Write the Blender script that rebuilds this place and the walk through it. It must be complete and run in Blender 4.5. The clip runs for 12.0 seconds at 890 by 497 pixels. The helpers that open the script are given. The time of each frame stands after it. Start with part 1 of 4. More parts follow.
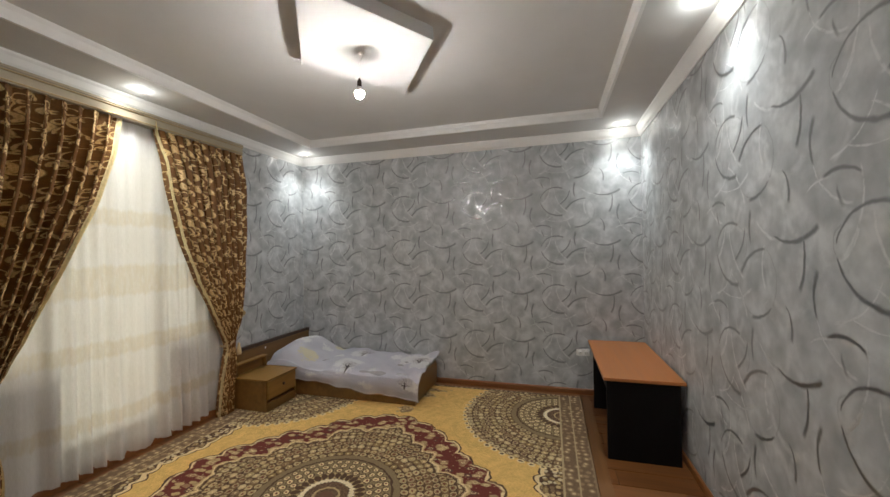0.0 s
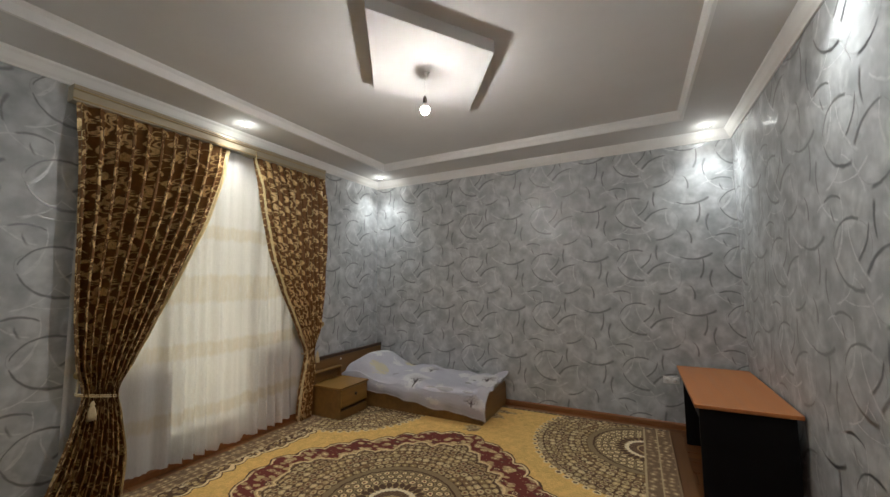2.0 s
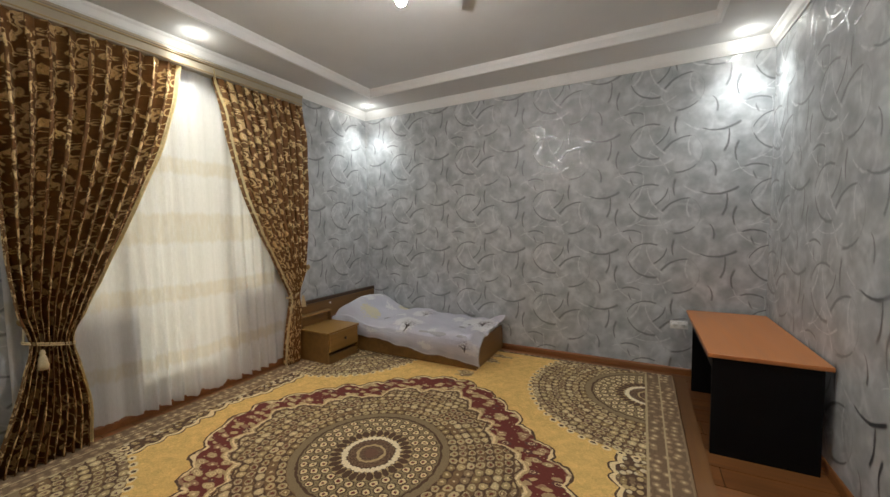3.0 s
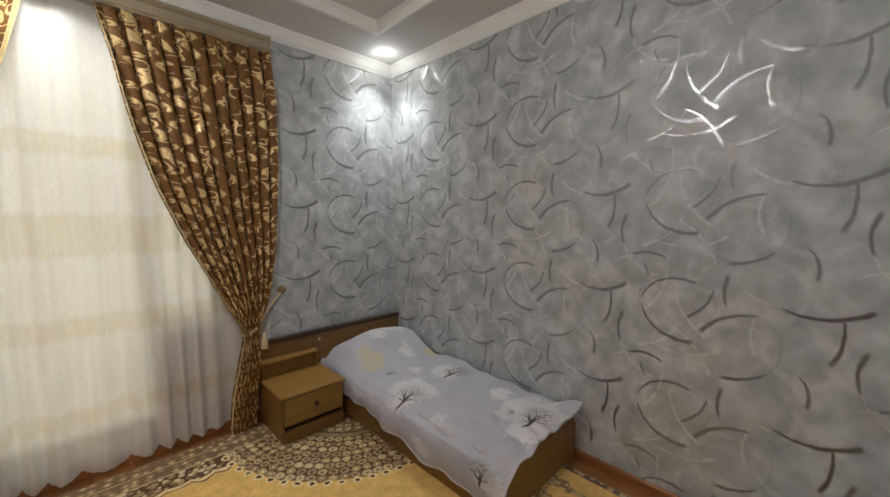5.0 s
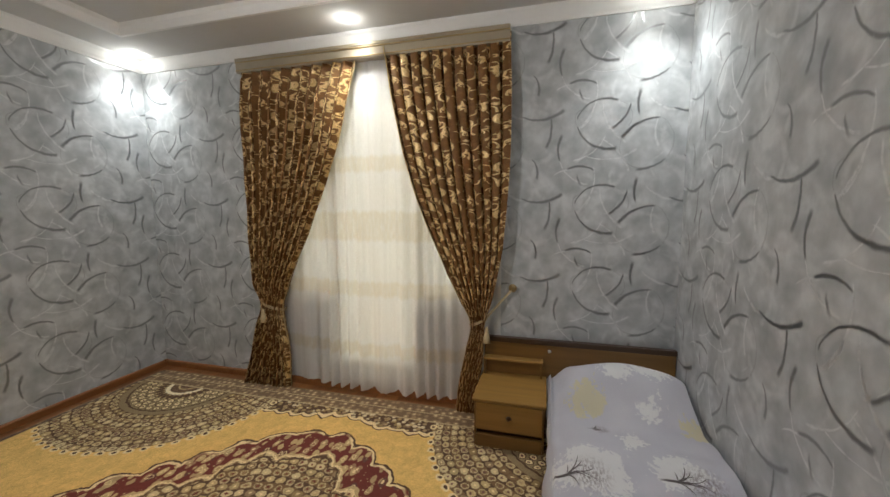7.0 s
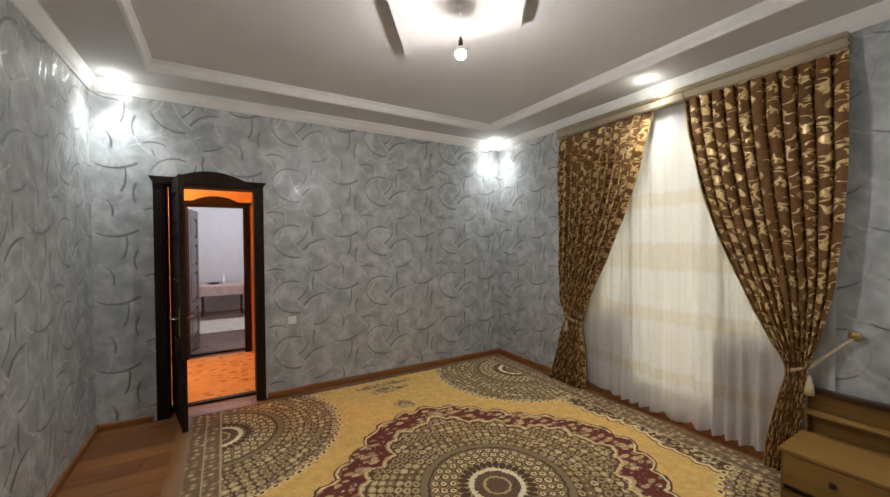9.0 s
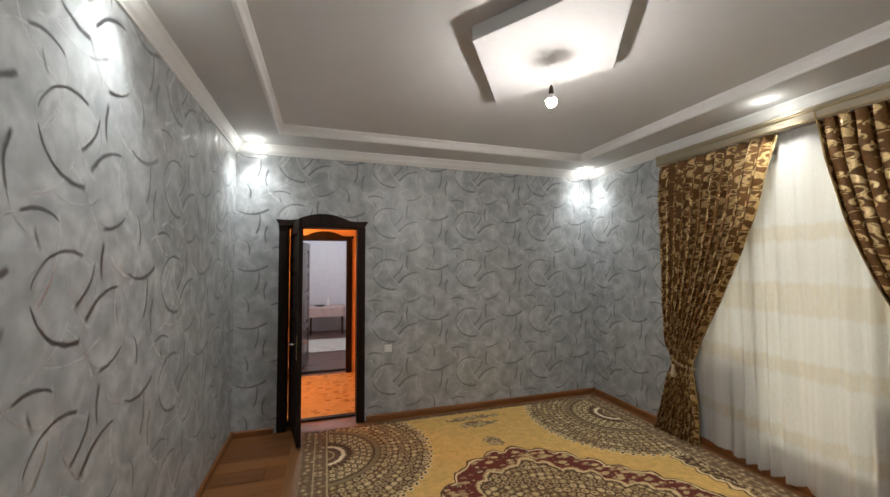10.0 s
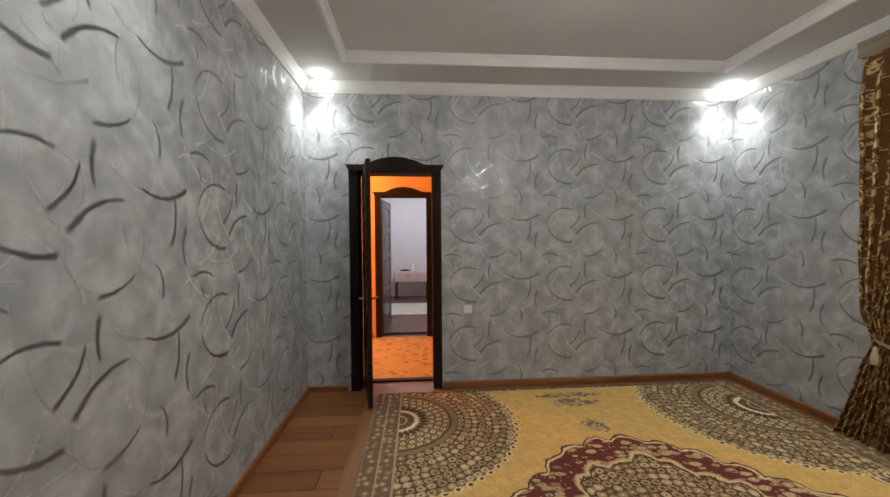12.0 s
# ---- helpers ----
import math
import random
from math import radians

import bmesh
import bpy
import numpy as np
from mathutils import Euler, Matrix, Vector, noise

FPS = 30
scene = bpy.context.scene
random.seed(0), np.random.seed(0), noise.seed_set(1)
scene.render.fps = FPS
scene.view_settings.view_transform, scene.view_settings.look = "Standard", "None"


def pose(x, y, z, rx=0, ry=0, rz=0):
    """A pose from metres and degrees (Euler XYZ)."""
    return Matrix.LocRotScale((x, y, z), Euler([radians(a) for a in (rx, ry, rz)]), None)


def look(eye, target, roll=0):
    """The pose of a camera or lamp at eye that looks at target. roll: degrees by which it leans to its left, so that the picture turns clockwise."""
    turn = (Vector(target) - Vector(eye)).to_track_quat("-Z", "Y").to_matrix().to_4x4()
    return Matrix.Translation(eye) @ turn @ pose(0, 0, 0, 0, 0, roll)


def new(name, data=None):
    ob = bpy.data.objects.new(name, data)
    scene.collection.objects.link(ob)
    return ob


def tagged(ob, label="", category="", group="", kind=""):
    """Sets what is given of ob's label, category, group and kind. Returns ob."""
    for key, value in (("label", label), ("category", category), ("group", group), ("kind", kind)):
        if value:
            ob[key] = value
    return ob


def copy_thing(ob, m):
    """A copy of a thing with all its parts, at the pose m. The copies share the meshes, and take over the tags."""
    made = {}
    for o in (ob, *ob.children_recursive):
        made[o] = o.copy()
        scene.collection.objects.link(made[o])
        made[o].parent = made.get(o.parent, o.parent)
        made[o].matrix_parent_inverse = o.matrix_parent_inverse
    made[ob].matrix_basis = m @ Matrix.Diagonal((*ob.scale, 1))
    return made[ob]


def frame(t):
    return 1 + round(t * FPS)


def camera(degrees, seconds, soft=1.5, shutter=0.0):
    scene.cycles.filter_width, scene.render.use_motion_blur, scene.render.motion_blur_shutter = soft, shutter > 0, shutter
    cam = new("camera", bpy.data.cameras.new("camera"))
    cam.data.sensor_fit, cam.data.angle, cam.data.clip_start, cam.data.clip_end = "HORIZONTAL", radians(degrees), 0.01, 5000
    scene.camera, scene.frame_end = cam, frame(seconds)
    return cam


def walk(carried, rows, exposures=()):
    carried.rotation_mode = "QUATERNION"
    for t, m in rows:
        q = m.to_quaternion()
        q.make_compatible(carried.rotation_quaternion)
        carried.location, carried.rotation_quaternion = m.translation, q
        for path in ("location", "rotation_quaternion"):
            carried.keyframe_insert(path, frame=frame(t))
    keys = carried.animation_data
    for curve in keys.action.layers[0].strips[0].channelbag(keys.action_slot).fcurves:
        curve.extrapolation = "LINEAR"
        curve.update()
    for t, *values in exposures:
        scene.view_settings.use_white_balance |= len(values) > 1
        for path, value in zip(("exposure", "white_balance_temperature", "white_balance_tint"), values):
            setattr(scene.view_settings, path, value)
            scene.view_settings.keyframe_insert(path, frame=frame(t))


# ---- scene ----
cam = camera(100.0, 12.0)
PATH = [
    (0, (3.397, 0.114, 1.651), (2.85, 2.038, 1.671), -0.9),
    (0.5, (3.399, 0.077, 1.734), (2.799, 1.98, 1.868), -1.0),
    (1, (3.443, 0.052, 1.769), (2.679, 1.884, 2.021), -0.9),
    (1.5, (3.474, 0.093, 1.651), (2.598, 1.87, 1.93), -0.8),
    (2, (3.457, 0.141, 1.515), (2.553, 1.917, 1.685), -0.6),
    (2.5, (3.449, 0.255, 1.476), (2.53, 2.03, 1.41), -0.9),
    (3, (3.399, 0.536, 1.457), (2.468, 2.302, 1.332), -0.8),
    (5, (3.03, 2.425, 1.571), (1.609, 3.823, 1.404), 0.1),
    (5.5, (2.911, 2.808, 1.538), (1.269, 3.94, 1.387), 0.3),
    (6, (2.868, 3.171, 1.571), (0.988, 3.829, 1.397), 0.3),
    (6.5, (2.798, 3.506, 1.607), (0.809, 3.526, 1.393), 0.1),
    (8.5, (3.368, 4.195, 1.597), (2.03, 2.71, 1.525), -0.4),
    (9, (3.413, 4.239, 1.604), (2.393, 2.519, 1.569), -0.4),
    (9.5, (3.464, 4.244, 1.599), (2.741, 2.379, 1.603), -0.3),
    (10, (3.477, 4.289, 1.738), (2.871, 2.385, 1.822), -0.2),
    (10.5, (3.443, 4.295, 1.833), (2.854, 2.399, 2.075), -0.2),
    (11, (3.397, 4.161, 1.681), (2.831, 2.266, 1.979), -0.2),
    (11.5, (3.348, 3.987, 1.533), (2.953, 2.033, 1.689), -0.4),
    (12, (3.29, 3.701, 1.493), (3.145, 1.707, 1.44), -0.4),
]
# the camera's own exposure drifts a little on the way
EXPOSURES = [(0, 0.25), (0.5, 0.17), (1, 0.10), (1.5, 0.02), (2, 0.03), (2.5, 0.24), (3, 0.33), (5, 0.25), (5.5, 0.3), (6, 0.32), (6.5, 0.36),
             (8.5, 0.28), (9, 0.31), (9.5, 0.27), (10, 0.16), (10.5, 0.02), (11, -0.1), (11.5, -0.15), (12, 0.28)]
walk(cam, [(t, look(eye, target, roll)) for t, eye, target, roll in PATH], EXPOSURES)

# ---- world, lights ----
world = bpy.data.worlds.new("night")
scene.world = world
world.use_nodes = True
world.node_tree.nodes["Background"].inputs[0].default_value = (0.10, 0.13, 0.2, 1)
world.node_tree.nodes["Background"].inputs[1].default_value = 0.05

W, D = 4.37, 4.675          # room width (x) and depth (y)
Z_CORNICE, Z_SOFFIT, Z_CEIL = 2.90, 3.0, 3.085
BULB = (2.18, 2.36, 2.726)
SPOTS = [(0.25, 4.42), (4.14, 4.46), (0.2, 0.18), (4.165, 0.2), (0.24, 2.33), (4.2, 2.43)]


def lamp(name, kind, where, watts, colour, size, aim=None, cone=None):
    data = bpy.data.lights.new(name, kind)
    data.energy, data.color = watts, colour
    if kind == "AREA":
        data.size = size
    else:
        data.shadow_soft_size = size
    if cone:
        data.spot_size, data.spot_blend = radians(cone), 1.0
    ob = new(name, data)
    ob.matrix_world = look(where, aim) if aim else Matrix.Translation(where)
    return ob


# each spotlight throws a beam down and some spill sideways over cornice and soffit
for sx, sy in SPOTS:
    lamp("spot_light", "SPOT", (sx, sy, Z_SOFFIT - 0.02), 40, (0.97, 1.0, 0.97), 0.05, (sx, sy, 0), 106)
    lamp("spill_light", "POINT", (sx, sy, Z_SOFFIT - 0.06), 1.0, (0.98, 1.0, 0.94), 0.035)
lamp("hall_light", "POINT", (4.7, -1.1, 2.5), 62, (1.0, 0.43, 0.12), 0.08)
dusk = lamp("dusk_light", "AREA", (-0.45, 2.35, 1.4), 33, (0.98, 0.98, 0.97), 1.6, (1.0, 2.35, 1.4))
dusk.data.shape, dusk.data.size_y = "RECTANGLE", 2.6
lamp("far_light", "POINT", (3.4, -4.3, 2.6), 48, (0.92, 0.95, 1.0), 0.08)


# ---- node helpers ----
class S:
    """A socket with arithmetic."""

    def __init__(self, nt, sock):
        self.nt, self.sock = nt, sock

    def math(self, op, *others):
        n = self.nt.nodes.new("ShaderNodeMath")
        n.operation = op
        for i, v in enumerate((self, *others)):
            if isinstance(v, S):
                self.nt.links.new(v.sock, n.inputs[i])
            else:
                n.inputs[i].default_value = v
        return S(self.nt, n.outputs[0])

    def __add__(self, o): return self.math("ADD", o)
    def __sub__(self, o): return self.math("SUBTRACT", o)
    def __mul__(self, o): return self.math("MULTIPLY", o)
    def __truediv__(self, o): return self.math("DIVIDE", o)
    def __radd__(self, o): return self.math("ADD", o)
    def __rmul__(self, o): return self.math("MULTIPLY", o)
    def __rsub__(self, o): return (self * -1.0) + o
    def max(self, o): return self.math("MAXIMUM", o)
    def min(self, o): return self.math("MINIMUM", o)
    def abs(self): return self.math("ABSOLUTE")
    def sin(self): return self.math("SINE")
    def floor(self): return self.math("FLOOR")
    def frac(self): return self.math("FRACT")
    def sqrt(self): return self.math("SQRT")
    def power(self, p): return self.math("POWER", p)

    def step(self, a, b):
        """Smooth step from 0 at a to 1 at b."""
        n = self.nt.nodes.new("ShaderNodeMapRange")
        n.interpolation_type, n.clamp = "SMOOTHSTEP", True
        n.inputs[1].default_value, n.inputs[2].default_value = (a, b) if a < b else (b, a)
        n.inputs[3].default_value, n.inputs[4].default_value = (0, 1) if a < b else (1, 0)
        self.nt.links.new(self.sock, n.inputs[0])
        return S(self.nt, n.outputs[0])


class Mat:
    """A principled material under construction."""

    def __init__(self, name, rough=0.6, metal=0.0, colour=(0.5, 0.5, 0.5), spec=0.5):
        self.m = bpy.data.materials.new(name)
        self.m.use_nodes = True
        self.nt = self.m.node_tree
        self.b = self.nt.nodes["Principled BSDF"]
        self.b.inputs["Base Color"].default_value = (*colour, 1)
        self.b.inputs["Roughness"].default_value = rough
        self.b.inputs["Metallic"].default_value = metal
        self.b.inputs["Specular IOR Level"].default_value = spec
        self.tc = None

    def coords(self, which="Object"):
        if self.tc is None:
            self.tc = self.nt.nodes.new("ShaderNodeTexCoord")
        return S(self.nt, self.tc.outputs[which])

    def xyz(self, vec):
        n = self.nt.nodes.new("ShaderNodeSeparateXYZ")
        self.nt.links.new(vec.sock, n.inputs[0])
        return [S(self.nt, o) for o in n.outputs]

    def vec(self, x, y, z=0.0):
        n = self.nt.nodes.new("ShaderNodeCombineXYZ")
        for i, v in enumerate((x, y, z)):
            if isinstance(v, S):
                self.nt.links.new(v.sock, n.inputs[i])
            else:
                n.inputs[i].default_value = v
        return S(self.nt, n.outputs[0])

    def vm(self, op, a, *others, out=0):
        n = self.nt.nodes.new("ShaderNodeVectorMath")
        n.operation = op
        for i, v in enumerate((a, *others)):
            if isinstance(v, S):
                self.nt.links.new(v.sock, n.inputs[i])
            else:
                n.inputs[i].default_value = v
        return S(self.nt, n.outputs[out])

    def noise(self, vec, scale, detail=2.0, rough=0.5, stretch=None):
        if stretch:
            vec = self.vm("MULTIPLY", vec, stretch)
        n = self.nt.nodes.new("ShaderNodeTexNoise")
        n.inputs["Scale"].default_value, n.inputs["Detail"].default_value, n.inputs["Roughness"].default_value = scale, detail, rough
        self.nt.links.new(vec.sock, n.inputs["Vector"])
        return S(self.nt, n.outputs[0])

    def voronoi(self, vec, scale, randomness=1.0, out="Distance"):
        n = self.nt.nodes.new("ShaderNodeTexVoronoi")
        n.inputs["Scale"].default_value, n.inputs["Randomness"].default_value = scale, randomness
        self.nt.links.new(vec.sock, n.inputs["Vector"])
        return S(self.nt, n.outputs[out])

    def rgb(self, c):
        n = self.nt.nodes.new("ShaderNodeRGB")
        n.outputs[0].default_value = (*c, 1)
        return S(self.nt, n.outputs[0])

    def mix(self, f, a, b):
        n = self.nt.nodes.new("ShaderNodeMix")
        n.data_type = "RGBA"
        for i, v in ((0, f), (6, a), (7, b)):
            if isinstance(v, S):
                self.nt.links.new(v.sock, n.inputs[i])
            else:
                n.inputs[i].default_value = v if i == 0 else (*v, 1)
        return S(self.nt, n.outputs[2])

    def ramp(self, f, stops, constant=False):
        n = self.nt.nodes.new("ShaderNodeValToRGB")
        n.color_ramp.interpolation = "CONSTANT" if constant else "LINEAR"
        e = n.color_ramp.elements
        while len(e) < len(stops):
            e.new(1.0)
        for el, (p, c) in zip(e, stops):
            el.position, el.color = p, (*c, 1)
        self.nt.links.new(f.sock, n.inputs[0])
        return S(self.nt, n.outputs[0])

    def island(self):
        n = self.nt.nodes.new("ShaderNodeObjectInfo")
        return S(self.nt, n.outputs["Random"])

    def set(self, **kw):
        for key, v in kw.items():
            slot = self.b.inputs[{"colour": "Base Color", "rough": "Roughness", "metal": "Metallic", "emit": "Emission Color",
                                  "power": "Emission Strength", "spec": "Specular IOR Level", "alpha": "Alpha"}[key]]
            if isinstance(v, S):
                self.nt.links.new(v.sock, slot)
            else:
                slot.default_value = (*v, 1) if isinstance(v, tuple) else v
        return self

    def bump(self, height, strength=0.3, distance=0.002):
        n = self.nt.nodes.new("ShaderNodeBump")
        n.inputs["Strength"].default_value, n.inputs["Distance"].default_value = strength, distance
        self.nt.links.new(height.sock, n.inputs["Height"])
        self.nt.links.new(n.outputs[0], self.b.inputs["Normal"])
        return self

    def arc(self, uv, tile, cx, cy, r, a0, a1, w, taper=0.45, core=0.55, fade=0.006):
        """A brush stroke along part of a circle, repeated in tiles; thick at the end a1 where taper is positive."""
        p = self.vm("SUBTRACT", uv, (cx, cy, 0))
        p = self.vm("WRAP", p, (tile[0] / 2, tile[1] / 2, 1), (-tile[0] / 2, -tile[1] / 2, -1))
        mid, half = radians((a0 + a1) / 2), radians((a1 - a0) / 2)
        length = self.vm("LENGTH", p, out=1)
        along = self.vm("DOT_PRODUCT", p, (math.cos(mid), math.sin(mid), 0), out=1)
        side = self.vm("DOT_PRODUCT", p, (-math.sin(mid), math.cos(mid), 0), out=1)
        inside = (along - length * math.cos(half)).step(0.0, fade)
        width = (side * (taper / (r * math.sin(min(half, 1.5))))).math("MULTIPLY_ADD", w, w).max(w * 0.25)
        return ((length - r).abs() / width).step(1.0, core) * inside


def union(masks):
    total = masks[0]
    for m in masks[1:]:
        total = total.max(m)
    return total


def arc_through(ax, ay, bx, by, cx, cy, w=0.0062):
    """Centre, radius, angles, half width and taper of the stroke through three points."""
    d = 2 * (ax * (by - cy) + bx * (cy - ay) + cx * (ay - by))
    a2, b2, c2 = ax * ax + ay * ay, bx * bx + by * by, cx * cx + cy * cy
    ux = (a2 * (by - cy) + b2 * (cy - ay) + c2 * (ay - by)) / d
    uy = (a2 * (cx - bx) + b2 * (ax - cx) + c2 * (bx - ax)) / d
    a0, a1 = math.degrees(math.atan2(ay - uy, ax - ux)), math.degrees(math.atan2(cy - uy, cx - ux))
    turn = (a1 - a0 + 180) % 360 - 180
    return (ux, uy, math.hypot(ax - ux, ay - uy), min(a0, a0 + turn), max(a0, a0 + turn), w, 0.4 if turn > 0 else -0.4)


# ---- materials ----
def wallpaper_material():
    """Mottled grey paper with pearly curved brush strokes, in a repeat of 0.955 by 0.57 m."""
    k = Mat("wallpaper_grey_strokes")
    uv = k.coords("UV")
    x, y, _ = k.xyz(uv)
    T = (0.955, 0.57)
    # the mottling repeats with the paper
    turn, lift = x * (2 * math.pi / T[0]), y * (2 * math.pi / T[1])
    ring = k.vec(turn.sin(), (turn + math.pi / 2).sin(), lift.sin() * 0.6)
    loop = k.vm("ADD", ring, k.vec((lift + math.pi / 2).sin() * 0.6, (lift + math.pi / 2).sin() * -0.37, 0.0))
    uvw = k.vec(x + (k.noise(loop, 2.4, 2) - 0.5) * 0.016, y + (k.noise(loop, 2.9, 2) - 0.5) * 0.016)
    # dark strokes: thin end, middle, thick end
    dark = [(.66, .537, .82, .508, .955, .57, .0105), (.856, .53, .869, .42, .828, .30, .009), (.934, .21, .917, .317, .946, .405, .010),
            (.205, .143, .098, .18, .018, .16, .009), (.09, .137, .098, .088, .126, .043, .0075), (.078, -.082, .19, .04, .34, .03, .0075),
            (.082, .455, .16, .335, .343, .297, .0095), (.413, .592, .379, .494, .291, .422, .009), (.60, .478, .47, .452, .361, .35, .0105),
            (.472, -.075, .456, .02, .476, .108, .0105), (.64, .22, .55, .163, .452, .151, .009), (.735, .245, .772, .19, .772, .09, .0085)]
    # thinner pearl strokes
    pearl = [(.24, .604, .28, .45, .40, .325, .008), (.225, .363, .355, .264, .416, .13, .007), (.135, .255, .30, .219, .467, .291, .007),
             (.183, .565, .152, .48, .092, .435, .006), (.266, .388, .20, .285, .052, .221, .005), (.362, .51, .325, .452, .265, .419, .005),
             (.592, .502, .565, .40, .596, .289, .008), (-.029, .229, .042, .111, .171, .056, .006), (.636, .281, .60, .24, .552, .204, .006),
             (.884, .117, .944, .152, 1.018, .158, .006), (.192, .181, .197, .031, .102, -.128, .006), (.525, .618, .59, .553, .69, .52, .009),
             (.551, .154, .565, .12, .588, .093, .008)]
    # the faint half circle that joins two dark strokes, and a small ring inside it
    ghost = [(.60, .478, .675, .36, .64, .22, .005), (.36, .35, .40, .20, .50, .155, .004), (.08, .455, .075, .53, .11, .56, .004), (.34, .60, .42, .53, .40, .43, .004)]
    # broad pale sweeps of the brush under the strokes
    sweep = [(.76, .36, .15, 150, 330, .026, .2), (.22, .17, .16, 190, 350, .024, .2), (.52, .30, .13, 20, 170, .026, .2), (.24, .47, .13, 60, 240, .024, .2),
             (.88, .10, .14, 100, 260, .024, .2), (.60, .03, .15, -60, 90, .026, .2), (.04, .33, .12, -80, 80, .022, .2), (.40, .10, .10, 130, 300, .020, .2)]
    fine = k.noise(uv, 26, 3, 0.65)
    d = union([k.arc(uvw, T, *arc_through(*a[:6], a[6] * 1.35), 0.1, 0.012) for a in dark]) * (fine.step(0.15, 0.5) * 0.4 + 0.6)
    p = union([k.arc(uvw, T, *arc_through(*a[:6], a[6] * 1.25), 0.2, 0.012) for a in pearl]) * fine.step(0.25, 0.55)
    g = union([k.arc(uvw, T, *arc_through(*a)) for a in ghost]) * fine.step(0.25, 0.55)
    d = d.max(g * 0.3)
    l = union([k.arc(uvw, T, *a, 0.1, 0.03) for a in sweep]) * k.noise(uv, 14, 3, 0.6).step(0.28, 0.62)
    blot = k.noise(uv, 6.5, 2, 0.5)
    blot2 = k.noise(uv, 11, 4, 0.58, (1.0, 0.8, 1.0))
    cloud = k.noise(uv, 1.3, 2)
    f = blot * 0.55 + blot2 * 0.33 + cloud * 0.12
    base = k.ramp(f, [(0.36, (0.345, 0.366, 0.384)), (0.5, (0.455, 0.478, 0.497)), (0.62, (0.60, 0.624, 0.64))])
    col = k.mix(l * 0.42, base, (0.70, 0.72, 0.73))
    col = k.mix(p * 0.65, col, (0.74, 0.755, 0.765))
    col = k.mix(d * 0.93, col, (0.235, 0.24, 0.252))
    both = d.max(p).max(l * 0.5)
    k.set(colour=col, metal=(d * 0.92).max(p * 0.72).max(l * 0.15), rough=0.55 - both * 0.24 - p * 0.03 + blot2 * 0.03, spec=0.5)
    k.bump(k.noise(uv, 350, 2) * (0.55 - both * 0.3) + d.max(p) * 1.2, 0.25, 0.001)
    return k.m


def plain(name, colour, rough=0.6, metal=0.0, spread=0.06, scale=8.0, bump=0.15, grain=200.0, spec=0.5):
    k = Mat(name, rough, metal, colour, spec)
    ob = k.coords("Object")
    n = k.noise(ob, scale, 4, 0.6)
    c0, c1 = tuple(max(0, c * (1 - spread)) for c in colour), tuple(min(1, c * (1 + spread)) for c in colour)
    k.set(colour=k.ramp(n, [(0.3, c0), (0.7, c1)]), rough=n * 0.2 + (rough - 0.1))
    k.bump(k.noise(ob, grain, 2), bump, 0.001)
    return k.m


def wood(name, dark, light, axis, rough=0.4, scale=1.0, by_piece=0.0):
    """Grain runs along axis (0, 1 or 2)."""
    k = Mat(name, rough)
    ob = k.coords("Object")
    if by_piece:
        ob = k.vm("ADD", ob, k.vec(k.island() * 7.0, k.island() * 13.0, k.island() * 3.0))
    stretch = [22.0, 22.0, 22.0]
    stretch[axis] = 1.2
    grain = k.noise(ob, scale, 5, 0.65, tuple(stretch))
    stretch = [5.0, 5.0, 5.0]
    stretch[axis] = 0.5
    broad = k.noise(ob, scale, 3, 0.6, tuple(stretch))
    f = grain * 0.6 + broad * 0.4
    if by_piece:
        f = f + (k.island() - 0.5) * by_piece
    k.set(colour=k.ramp(f, [(0.32, dark), (0.68, light)]), rough=grain * 0.2 + (rough - 0.1))
    k.bump(grain, 0.12, 0.001)
    return k.m


